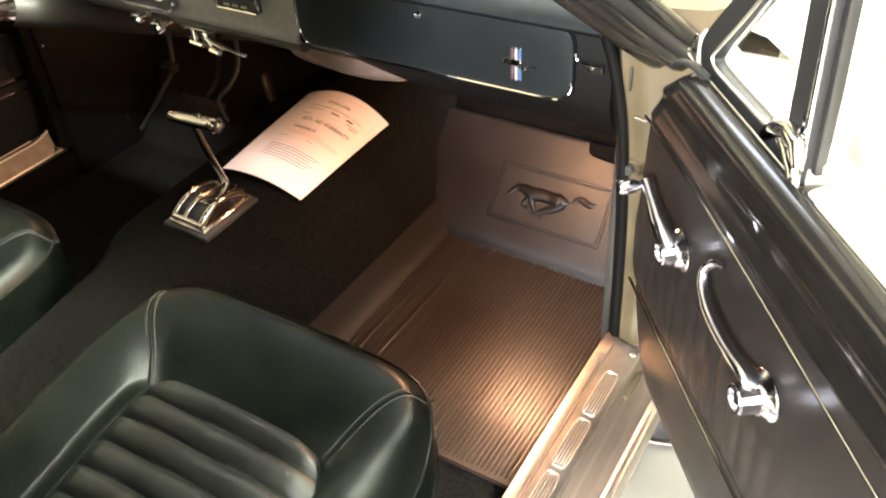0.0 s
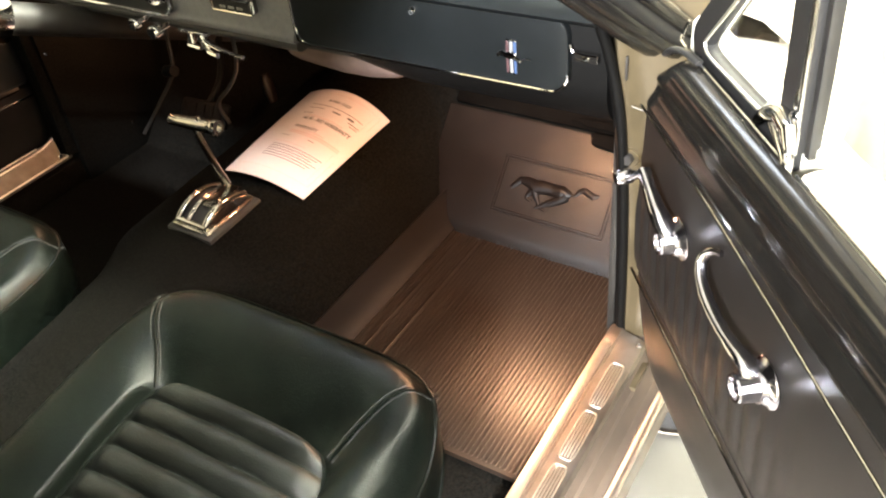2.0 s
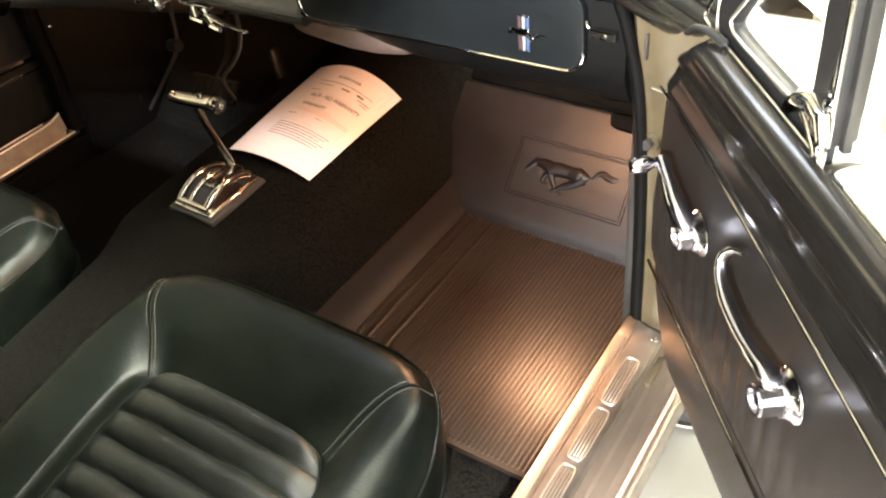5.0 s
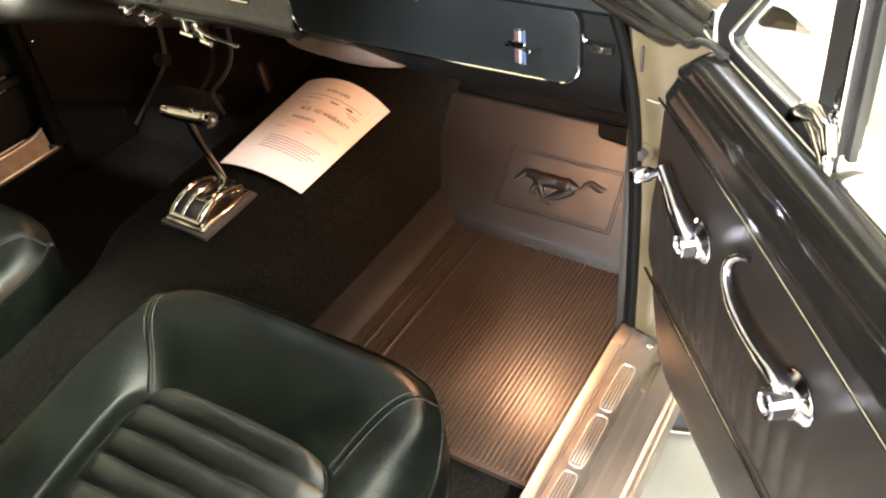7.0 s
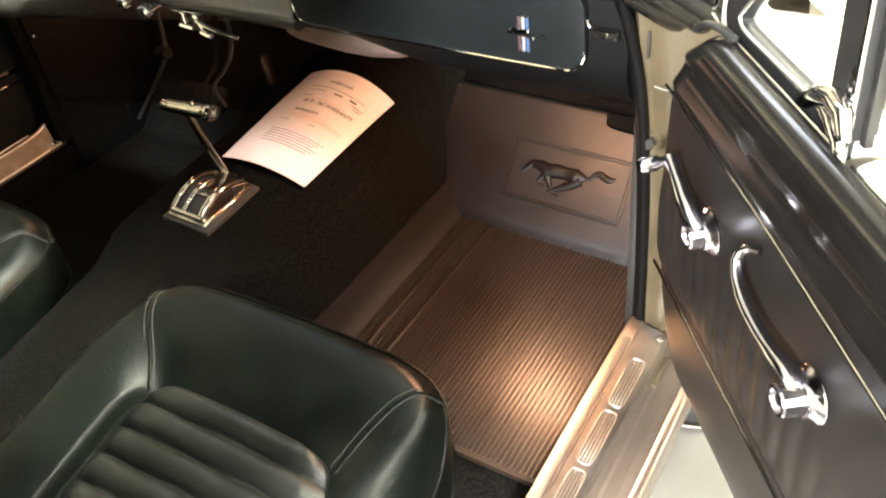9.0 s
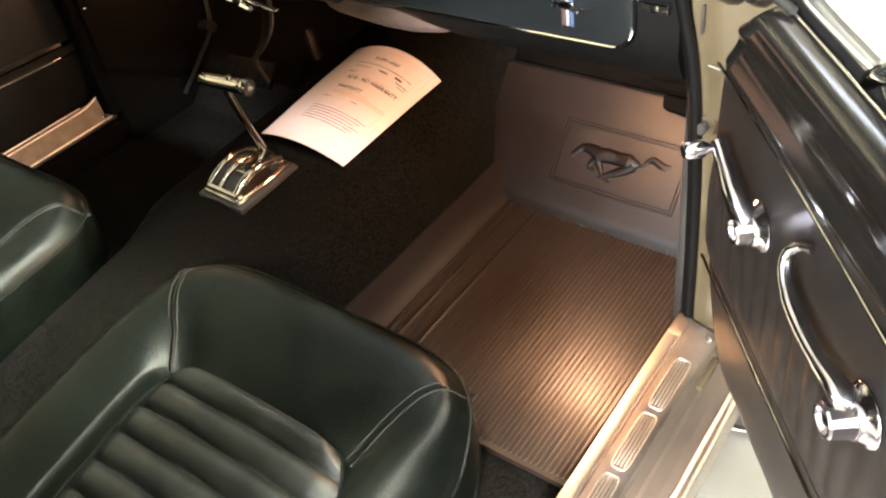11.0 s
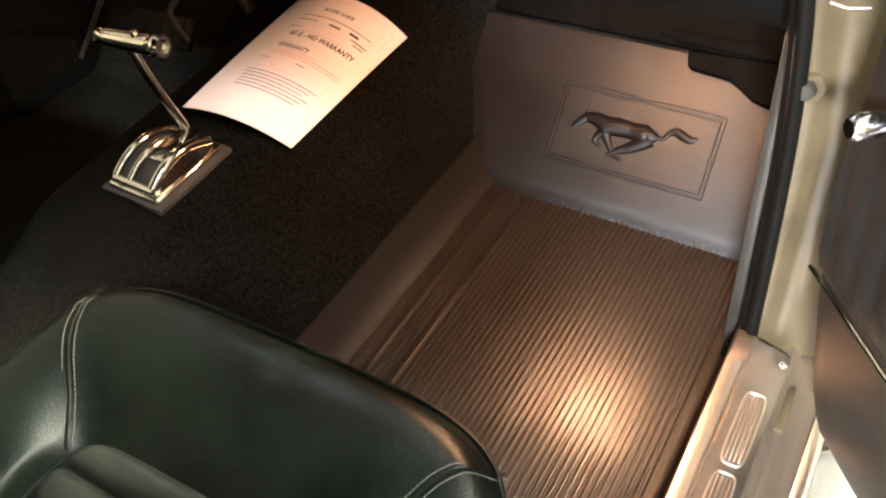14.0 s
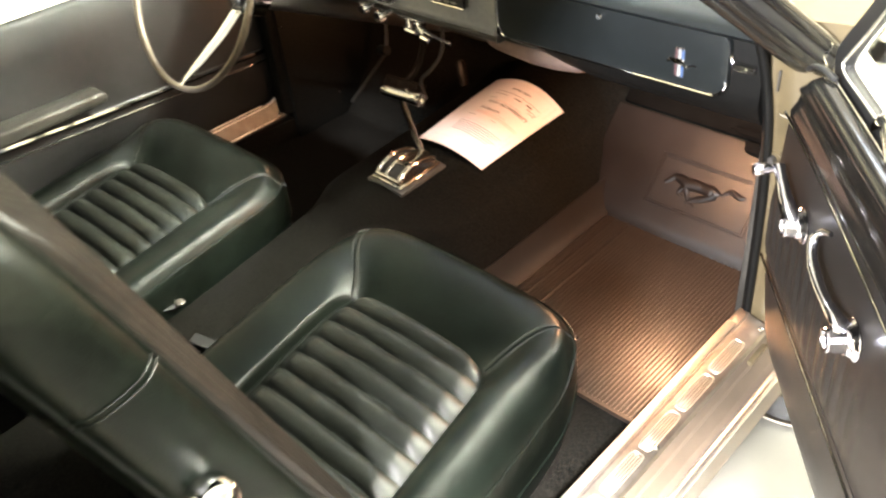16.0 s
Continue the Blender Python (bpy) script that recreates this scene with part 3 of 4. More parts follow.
    for k in range(25):
        f = k / 24
        y, z = -0.806 - 0.215 * f, 0.46 + 0.68 * f
        ease = math.sqrt(max(0.0, 1 - max(0.0, (f - 0.80) / 0.205) ** 2.4))
        w, d = (0.262 - 0.025 * f) * (0.55 + 0.45 * ease), 0.075 - 0.020 * f
        d *= 0.35 + 0.65 * ease
        ring = []
        for i in range(48):
            a = 2 * math.pi * i / 48
            px = math.copysign(abs(math.cos(a)) ** 0.5, math.cos(a))
            py = math.copysign(abs(math.sin(a)) ** 0.62, math.sin(a))
            ring.append((cx + w * px, y + d * py, z + 0.10 * d * py))
        rows.append(ring)
    part("backrest", loft(rows), LEATHER, t, angle=80)

    # soft front cover, creased along its length
    def cover(u, v):
        q = 1 + 22 * v
        k, r = int(q), q - int(q)
        a = radians(28 + 124 * u)
        i = a / (2 * math.pi) * 48
        j, h = int(i), i - int(i)
        lo = Vector(rows[k][j]).lerp(Vector(rows[k][j + 1]), h)
        hi = Vector(rows[k + 1][j]).lerp(Vector(rows[k + 1][j + 1]), h)
        p = lo.lerp(hi, r)
        fade = smooth01(0, 0.05, u) * smooth01(0, 0.05, 1 - u) * smooth01(0, 0.06, v) * smooth01(0, 0.08, 1 - v)
        n = Vector((0.5 * math.cos(a), math.sin(a), 0.1)).normalized()
        x = p.x - cx
        g = (x + 0.005 * noise.noise((x * 7, p.z * 3, 5))) / 0.0125
        crease = 1 - math.exp(-(((g % 1.0) - 0.5) / 0.20) ** 2)
        return p + n * (fade * (0.008 + 0.0050 * crease * (0.8 + 0.5 * noise.noise((x * 30, p.z * 5, 8)))) - 0.0004)

    part("front_cover", sheet(cover, 360, 48), CREASED, t, "creased brown black backrest cover", angle=80)
    for i in (4, 44):
        part("backrest_piping", tube([r[i] for r in rows], 0.0035, 6), LEATHER, t)
    a, b = rows[16], rows[17]
    for shift_f, r in ((0.30, 0.0012), (0.55, 0.0010)):
        line = []
        for i in range(-6, 7):
            p = Vector(a[i]).lerp(Vector(b[i]), shift_f) + Vector((0, 0, 0.0011 * i))
            line.append(p + (p - Vector((cx, p.y, p.z))).normalized() * 0.0008)
        part("backrest_seam", tube(line, r, 6), LEATHER, t, "raised seam round the backrest")
    part("seat_base", box((cx - 0.20, -0.86, 0.290), (cx + 0.20, -0.36, 0.345), 0.01), PLASTIC, t, "black seat base")
    part("recline_knob", lathe([(0.0001, 0.036), (0.010, 0.036), (0.019, 0.031), (0.024, 0.020), (0.026, 0.008), (0.016, 0.0), (0.014, -0.02)], pose(cx + 0.258, -0.928, 0.782, 0, 55, 0), 24), CHROME, t, "chrome seat release knob")


def box_geo(lo, hi):
    (a, b, c), (d, e, f) = lo, hi
    vs = [(a, b, c), (d, b, c), (d, e, c), (a, e, c), (a, b, f), (d, b, f), (d, e, f), (a, e, f)]
    return vs, [(3, 2, 1, 0), (4, 5, 6, 7), (0, 1, 5, 4), (1, 2, 6, 5), (2, 3, 7, 6), (3, 0, 4, 7)]


seat(0.330, 1, "black leather passenger bucket seat with pleated insert")
seat(-0.398, -1, "black leather driver bucket seat with pleated insert")

# ---- rubber floor mat ----
floor_mat = thing("floor_mat", "brown black ribbed rubber floor mat with embossed toe panel", "floor mat", at=(0.42, 0, 0.288))
Z0 = 0.2885
ribs = [(0.236, 0.0)]
x = 0.240
while x < 0.613:
    if 0.2935 < x < 0.3005 or 0.2500 < x < 0.2570:
        ribs += [(x, 0.0), (x + 0.0008, 0.0052), (x + 0.0024, 0.0058), (x + 0.0036, 0.0)]
        x += 0.0075
        continue
    ribs += [(x, 0.0), (x + 0.0016, 0.0026), (x + 0.0044, 0.0026), (x + 0.0060, 0.0)]
    x += 0.0078
ribs.append((0.621, 0.0))
rows = []
for y, k in ((-0.255, 0.0), (-0.250, 1.0), (-0.12, 1.0), (0.0, 1.0), (0.10, 1.0), (0.185, 1.0), (0.196, 1.0), (0.200, 0.0)):
    rows.append([Vector((x, y + 0.02 * (0.42 - x) * smooth01(0, 0.2, y), Z0 + 0.004 + h * k + 0.0008 * noise.noise((x * 20, y * 9, 1)))) for x, h in ribs])
part("ribbed_field", loft(rows, False, False), RUBBER, floor_mat, angle=28)
part("edge_lip", loft([[(0.20, -0.262, Z0 - 0.001), (0.62, -0.262, Z0 - 0.001)], [(0.20, -0.260, Z0 + 0.005), (0.615, -0.260, Z0 + 0.005)], [(0.20, -0.252, Z0 + 0.0055), (0.612, -0.252, Z0 + 0.0055)], [(0.20, -0.249, Z0 + 0.003), (0.61, -0.249, Z0 + 0.003)]], False, False), RUBBER, floor_mat)


def flange(u, v):
    y = -0.258 + 0.515 * v
    return (0.236 - 0.044 * u, y, Z0 + 0.004 + 0.050 * u * u * 0.9 + 0.010 * u)


part("side_flange", sheet(flange, 8, 30, 0.004), FLANGE, floor_mat)
part("outer_border", sheet(lambda u, v: (0.621 + 0.010 * u, -0.255 + 0.46 * v, Z0 + 0.004 + 0.006 * u * u), 4, 10, 0.004), GRAINED, floor_mat)
S0 = Vector((0, 0.203, 0.296))            # the crease at the foot of the toe panel
SD = Vector((0, 0.705, 0.709))            # up along the toe panel
SN = Vector((0, -0.709, 0.705))           # out of it


def toe(x, s, h=0.0):
    y0 = 0.02 * (0.42 - x)
    return S0 + SD * s + SN * (h + 0.0) + Vector((x, y0, 0))


def toe_panel(u, v):
    s = -0.012 + 0.252 * v
    lo = 0.222 - 0.075 * smooth01(-0.006, 0.11, s)
    x = lo + (0.60 - lo) * u
    h = 0.003 - 0.006 * smooth01(0.018, -0.010, s) + 0.0012 * noise.noise((x * 9, s * 9, 2))
    return toe(x, s, h)


part("toe_panel", sheet(toe_panel, 60, 40, 0.004), GRAINED, floor_mat)
tabs = []
for k in range(46):
    x = 0.240 + 0.0078 * k
    tabs.append(tube([toe(x + 0.0029, -0.008, 0.004), toe(x + 0.0029, 0.002, 0.0055)], [0.0016, 0.0008], 6))
tagged(part("crease_edge", merged(*tabs), GRAINED, floor_mat), kind="stuff")


def line_on_toe(pts, r=0.0016, h=0.0032):
    return tube([toe(a, b, h + 0.001) for a, b in pts], r, 6)


for i, (x0, x1, s0, s1) in enumerate(((0.300, 0.530, 0.056, 0.168), (0.3055, 0.5245, 0.0615, 0.1625))):
    part("embossed_frame", merged(*[line_on_toe(q, 0.0012) for q in ([(x0, s0), (x1, s0)], [(x0, s1), (x1, s1)], [(x0, s0), (x0, s1)], [(x1, s0), (x1, s1)])]), GRAINED, floor_mat)


# raised relief on the toe panel: plain rounded strokes
def stroke(pts, radii, deep=0.55):
    radii = [1.0 * r for r in radii]
    path = curve([(a, b, 0) for a, b in pts], 6)
    rr = []
    for i in range(len(path)):
        f = i / (len(path) - 1) * (len(radii) - 1)
        k = min(int(f), len(radii) - 2)
        rr.append(radii[k] + (radii[k + 1] - radii[k]) * (f - k))
    rows = []
    for i, p in enumerate(path):
        d = (path[min(i + 1, len(path) - 1)] - path[max(i - 1, 0)]).normalized()
        n = Vector((-d.y, d.x, 0))
        row = []
        for k in range(9):
            a = math.pi * k / 8
            q = p + n * rr[i] * math.cos(a)
            row.append(toe(q.x, q.y, 0.0022 + deep * rr[i] * math.sin(a)))
        rows.append(row)
    return loft(rows, False, False)


RELIEF = merged(
    stroke([(0.374, 0.118), (0.390, 0.122), (0.412, 0.122), (0.432, 0.121), (0.450, 0.121)], [0.013, 0.0135, 0.0115, 0.0145, 0.005]),
    stroke([(0.380, 0.119), (0.364, 0.125), (0.352, 0.126), (0.344, 0.124)], [0.0135, 0.0105, 0.0085, 0.006]),
    stroke([(0.346, 0.127), (0.337, 0.117), (0.328, 0.107)], [0.0075, 0.0060, 0.0040]),
    stroke([(0.343, 0.130), (0.344, 0.140)], [0.0034, 0.0008]),
    stroke([(0.378, 0.110), (0.384, 0.100), (0.390, 0.092), (0.393, 0.085)], [0.009, 0.0055, 0.0040, 0.0028]),
    stroke([(0.372, 0.110), (0.366, 0.101), (0.366, 0.095), (0.377, 0.091)], [0.008, 0.0045, 0.0036, 0.0026]),
    stroke([(0.440, 0.118), (0.428, 0.106), (0.411, 0.097), (0.398, 0.088), (0.386, 0.080)], [0.0135, 0.0095, 0.0060, 0.0042, 0.0026]),
    stroke([(0.432, 0.112), (0.420, 0.099), (0.404, 0.091), (0.396, 0.085), (0.410, 0.079)], [0.010, 0.0070, 0.0042, 0.0034, 0.0024]),
    stroke([(0.448, 0.122), (0.458, 0.122), (0.464, 0.131), (0.473, 0.135), (0.484, 0.131), (0.493, 0.129), (0.503, 0.133)], [0.0036, 0.0034, 0.0048, 0.0064, 0.0066, 0.0062, 0.003]))
# the emblem's shaded faces are put into its darker colour
part("relief_emblem", RELIEF, EMBOSS, floor_mat, "raised rubber relief emblem, coloured darker for shade", angle=80)

# fresh air flap at the toe board's outer corner
flap = thing("air_vent_flap", "black fresh air vent flap above the toe board", "vent", at=(0.54, 0.36, 0.47))
outline = [(0.458, 0.240), (0.600, 0.247), (0.603, 0.190), (0.580, 0.190), (0.556, 0.194), (0.538, 0.204), (0.520, 0.214), (0.464, 0.218)]
# flap and backing are coloured near black to imitate unlit surfaces
part("housing", bevelled(prism(outline, 0.004, 0.026, lambda a, b, d: toe(a, b, d)), 0.005, 2), SHADEBLACK, flap)
part("flap_plate", bevelled(prism([(0.415, 0.253), (0.430, 0.254), (0.440, 0.248), (0.602, 0.246), (0.602, 0.266), (0.430, 0.262)], 0.020, 0.027, lambda a, b, d: toe(a, b, d)), 0.002, 2), SHADEBLACK, flap, "lower edge of the vent flap, coloured black for shade")
part("backing", bevelled(prism([(0.16, 0.246), (0.62, 0.246), (0.62, 0.32), (0.16, 0.32)], -0.004, 0.012, lambda a, b, d: toe(a, b, d)), 0.003, 2), SHADEBLACK, flap, "toe board backing coloured black for shade")

# ---- gear shifter on the tunnel ----
shifter = thing("gear_shifter", "chrome automatic gear shifter with T handle on the tunnel", "gear shifter", at=(-0.038, -0.12, 0.470))
SM = pose(-0.0355, -0.122, 0.4745, 1.5, 2.5, 0)
part("base_plate", box((-0.049, -0.066, -0.006), (0.051, 0.064, 0.004), 0.003, 2, SM), PLASTIC, shifter, "dark base plate")
part("bezel", box((-0.041, -0.060, 0.002), (0.041, 0.060, 0.010), 0.004, 3, SM), DARKCHROME, shifter)


def arch(x, r, dip=0.0):
    return [SM @ Vector((x, -0.050 + 0.100 * k / 20, 0.008 + (0.026 - dip) * math.sin(math.pi * (0.08 + 0.84 * k / 20)) ** 0.75)) for k in range(21)]


part("dial_drum", loft([[SM @ Vector((x, -0.048 + 0.096 * k / 20, 0.004 + 0.026 * math.sin(math.pi * (0.06 + 0.88 * k / 20)) ** 0.75)) for x in (-0.030, -0.029, 0.029, 0.030)] for k in range(21)], False, False), PLASTIC, shifter, "dark curved gear dial")
for x, r in ((-0.031, 0.005), (-0.008, 0.0042), (0.029, 0.0065)):
    part("arched_rib", tube(arch(x, r), r, 10), DARKCHROME, shifter)
for x in (-0.033, 0.033):
    rim = [SM @ Vector((x, -0.052 + 0.104 * k / 20, 0.006 + 0.026 * math.sin(math.pi * (0.06 + 0.88 * k / 20)) ** 0.75)) for k in range(21)]
    foot = [SM @ Vector((x * 1.12, -0.054 + 0.108 * k / 20, 0.006)) for k in range(21)]
    part("side_plate", loft([foot, rim], False, False), DARKCHROME, shifter)
part("end_bar", tube([SM @ Vector((-0.033, -0.050, 0.013)), SM @ Vector((0.031, -0.050, 0.013))], 0.006, 10), DARKCHROME, shifter)
part("end_bar", tube([SM @ Vector((-0.033, 0.050, 0.013)), SM @ Vector((0.031, 0.050, 0.013))], 0.006, 10), DARKCHROME, shifter)
part("slot_plate", box((-0.005, -0.020, 0.030), (0.026, 0.046, 0.034), 0.0015, 2, SM), DARKCHROME, shifter)
part("lever", tube(curve([(-0.030, -0.076, 0.488), (-0.031, -0.078, 0.505), (-0.036, -0.084, 0.535), (-0.045, -0.094, 0.592), (-0.050, -0.098, 0.636)], 6), 0.0058, 12), DARKCHROME, shifter)
part("t_handle", lathe([(0.0001, -0.054), (0.007, -0.054), (0.0095, -0.050), (0.0105, -0.03), (0.0115, 0.0), (0.0122, 0.03), (0.0125, 0.040), (0.0138, 0.042), (0.0138, 0.048), (0.012, 0.052), (0.008, 0.052), (0.0075, 0.047), (0.0001, 0.047)], pose(-0.045, -0.099, 0.6375, 0, 88, 3), 24), DARKCHROME, shifter)
part("release_button", lathe([(0.0001, 0.004), (0.004, 0.003), (0.005, -0.002)], pose(-0.030, -0.100, 0.651), 12), DARKCHROME, shifter)

# ---- paper notice on the tunnel ----
TL, TR, BR, BL = Vector((-0.111, 0.253, 0.504)), Vector((0.076, 0.259, 0.472)), Vector((0.072, -0.014, 0.464)), Vector((-0.079, -0.039, 0.501))


def page(a, b, h=0.0):
    """A point of the sheet: a from its left to its right edge, b from its top to its bottom."""
    p = TL.lerp(TR, a).lerp(BL.lerp(BR, a), b)
    p.z += (0.025 - 0.011 * b) * (1 - (2 * a - 1) ** 2) + 0.002 * math.sin(3 * b + a) + h
    p.y += 0.010 * (1 - b) * (1 - (2 * a - 1) ** 2)
    return p


notice = thing("paper_notice", "white printed warranty notice sheet lying on the carpeted tunnel", "paper", at=(0, 0.1, 0.5))
part("sheet", sheet(lambda u, v: page(u, 1 - v), 24, 24, 0.0004), PAPER, notice, angle=80)


def bars(name, rects, material, label):
    for a0, a1, b0, b1 in rects:
        n = max(2, int((a1 - a0) * 20))
        rows = [[page(a0 + (a1 - a0) * i / n, b, 0.0007) for i in range(n + 1)] for b in (b1, b0)]
        part(name, loft([list(r) for r in zip(*rows)], False, False), material, notice, label, smooth=False)


def printed(text, a0, b0, a1, height):
    """Lettering laid on the sheet from a0 to a1 with its foot at b0."""
    cu = bpy.data.curves.new("lettering", "FONT")
    cu.body = text
    cu.resolution_u = 2
    cu.offset = 0.022
    ob = new("lettering", cu)
    bpy.context.view_layer.update()
    me = ob.evaluated_get(bpy.context.evaluated_depsgraph_get()).to_mesh()
    vs, fs = [v.co.copy() for v in me.vertices], [tuple(p.vertices) for p in me.polygons]
    bpy.data.objects.remove(ob)
    w = max(v.x for v in vs)
    part("lettering", ([page(a0 + (a1 - a0) * v.x / w, b0 - height * v.y / 0.73, 0.0009) for v in vs], fs), INK, notice, "dark printed lettering", smooth=False)


printed("BUYERS GUIDE", 0.375, 0.150, 0.645, 0.026)
printed("AS IS - NO WARRANTY", 0.290, 0.384, 0.870, 0.036)
printed("WARRANTY", 0.290, 0.480, 0.570, 0.031)
bars("printed_line", [(0.23, 0.86, 0.200, 0.205), (0.24, 0.42, 0.240, 0.245), (0.52, 0.62, 0.236, 0.248), (0.70, 0.78, 0.226, 0.242), (0.74, 0.88, 0.262, 0.269), (0.78, 0.87, 0.285, 0.291), (0.23, 0.34, 0.305, 0.310), (0.24, 0.34, 0.575, 0.579), (0.565, 0.64, 0.566, 0.571)] + [(0.24, 0.86 - 0.04 * (k % 3), 0.672 + 0.023 * k, 0.677 + 0.023 * k) for k in range(6)], INK, "grey lines of small print")
bars("printed_line", [(0.29, 0.90, 0.510, 0.522), (0.29, 0.90, 0.530, 0.540), (0.38, 0.68, 0.490, 0.498), (0.32, 0.74, 0.330, 0.338), (0.24, 0.62, 0.640, 0.645)], PALEINK, "pale red lines of small print")
bars("printed_border", [(0.06, 0.94, 0.055, 0.058), (0.06, 0.94, 0.900, 0.903), (0.06, 0.066, 0.058, 0.900), (0.934, 0.94, 0.058, 0.900), (0.88, 0.884, 0.10, 0.86)], PALEINK, "thin pale border")

# ---- dashboard ----
dash = thing("dashboard", "black padded dashboard with glove box and grey lower panel", "dashboard", at=(0, 0.1, 0.8))


def along(prof, x0, x1, n=10, bow=0.0):
    rows = []
    for k in range(n + 1):
        x = x0 + (x1 - x0) * k / n
        rows.append([(x, y + bow * x * x, z) for y, z in prof])
    return loft(rows)


part("dash_pad", along([(0.41, 0.872), (0.25, 0.886), (0.05, 0.892), (0.0, 0.889), (-0.018, 0.882), (-0.024, 0.874), (-0.020, 0.868), (-0.004, 0.866), (0.03, 0.866), (0.41, 0.850)], -0.64, 0.615, 16), DASHPAD, dash, "black padded dash top", angle=60)
part("dash_panel", along([(0.012, 0.868), (0.006, 0.862), (0.006, 0.775), (0.001, 0.769), (-0.001, 0.764), (0.000, 0.759), (0.006, 0.757), (0.03, 0.757), (0.03, 0.868)], -0.64, 0.118, 10), DASHMETAL, dash, "dark grey painted dash panel", angle=60)
part("lower_lip", along([(0.028, 0.756), (0.006, 0.756), (0.003, 0.751), (0.005, 0.744), (0.014, 0.740), (0.028, 0.740)], -0.64, 0.118, 10), PLASTIC, dash, "black lower dash lip", angle=60)
LOWER_DASH = [(0.012, 0.868), (0.008, 0.862), (0.008, 0.775), (0.007, 0.762), (0.012, 0.748), (0.020, 0.732), (0.030, 0.719), (0.042, 0.712), (0.055, 0.716), (0.05, 0.75), (0.05, 0.868)]
rows = []
for k in range(21):
    x = 0.118 + 0.504 * k / 20
    lift = 0.030 * smooth01(0.34, 0.118, x)
    rows.append([(x, y, z + lift * smooth01(0.765, 0.715, z)) for y, z in LOWER_DASH])
part("dash_panel", loft(rows), DASHLOWER, dash, "black dash panel below the glove box", angle=60)
part("dash_underside", sheet(lambda u, v: (-0.64 + 1.26 * u, 0.03 + 0.38 * v, 0.742 + 0.03 * v), 8, 6, 0.004), PLASTIC, dash)


def rounded(x0, x1, z0, z1, r, n=8, skew=0.0):
    pts = []
    for cx, cz, a0 in ((x1 - r, z1 - r, 0), (x0 + r, z1 - r, 90), (x0 + r, z0 + r, 180), (x1 - r, z0 + r, 270)):
        for k in range(n + 1):
            a = radians(a0 + 90 * k / n)
            z = cz + r * math.sin(a)
            pts.append((cx + r * math.cos(a) + skew * (z - z0), z))
    return pts


glove = part("glove_box_door", bevelled(prism(rounded(0.131, 0.574, 0.766, 0.866, 0.026), 0.010, -0.004, lambda a, b, d: Vector((a, d, b))), 0.002), DASHPAD, dash, "dark padded glove box door")
edge = rounded(0.131, 0.574, 0.766, 0.866, 0.026)
edge = edge[13:36]
part("trim", tube([(a, -0.005, b) for a, b in edge], 0.0024, 8), CHROME, glove, "bright chrome edge trim")
part("upper_trim", tube([(0.20, -0.006, 0.8655), (0.488, -0.006, 0.8635)], 0.0014, 6), CHROME, glove, "thin chrome line")
part("lock_button", lathe([(0.0001, 0.006), (0.004, 0.006), (0.0055, 0.004), (0.006, 0)], pose(0.349, -0.004, 0.847, 90), 16), CHROME, glove, "small chrome lock")
emblem = part("emblem_bar", box((0.4895, -0.0075, 0.781), (0.5045, -0.004, 0.829), 0.001), CHROME, glove, "chrome bar emblem")
for x, m in ((0.4915, RED), (0.4970, WHITE), (0.5025, BLUE)):
    part("enamel_stripe", box((x - 0.0020, -0.0085, 0.783), (x + 0.0020, -0.007, 0.803), 0.0004, 1), m, emblem)
    part("enamel_stripe", box((x - 0.0020, -0.0085, 0.812), (x + 0.0020, -0.007, 0.827), 0.0004, 1), m, emblem)
part("emblem_wing", tube(curve([(0.479, -0.010, 0.805), (0.483, -0.010, 0.811), (0.492, -0.011, 0.808), (0.503, -0.011, 0.807), (0.511, -0.010, 0.803), (0.518, -0.010, 0.807), (0.526, -0.009, 0.806)], 5), [0.0012] + [0.0030] * 20 + [0.0012] * 10, 8), CHROME, emblem)
part("hinge_strip", tube(curve([(0.577, -0.004, 0.834), (0.580, -0.004, 0.826), (0.592, -0.005, 0.8235), (0.612, -0.005, 0.8235)], 5), 0.0014, 6), CHROME, dash, "thin chrome corner strip")
part("hinge_plate", box((0.582, -0.003, 0.812), (0.613, 0.007, 0.823), 0.001), BLACKPAINT, dash)
part("kick_pin", lathe([(0.0001, 0.003), (0.003, 0.0022), (0.0042, 0)], pose(-0.640, 0.048, 0.593, 0, 90, 0), 12), CHROME, car, "small bright trim pin")
part("kick_pin", lathe([(0.0001, 0.003), (0.003, 0.0022), (0.0042, 0)], pose(-0.640, 0.188, 0.354, 0, 90, 0), 12), CHROME, car, "small bright trim pin")
part("screw", lathe([(0.0001, 0.002), (0.004, 0.0015), (0.005, 0)], pose(0.597, -0.003, 0.8175, 90), 14), CHROME, dash, "chrome screw")

# heater control plate and instrument bezel
ctrl = part("heater_control", bevelled(prism(rounded(-0.034, 0.052, 0.797, 0.838, 0.004, 4), 0.008, -0.004, lambda a, b, d: Vector((a, d, b))), 0.001), PLASTIC, dash, "black heater control plate")
part("control_frame", tube([(a, -0.005, b) for a, b in rounded(-0.034, 0.052, 0.797, 0.838, 0.004, 4)] + [(0.052, -0.005, 0.82)], 0.0022, 8), CHROME, ctrl, "chrome control frame")
for k in range(3):
    part("control_mark", box((-0.018 + 0.018 * k, -0.0055, 0.802), (-0.006 + 0.018 * k, -0.004, 0.806), 0.0003, 1), ALU, ctrl)
part("control_slide", box((-0.026, -0.008, 0.816), (0.046, -0.004, 0.822), 0.0015, 2), CHROME, ctrl)
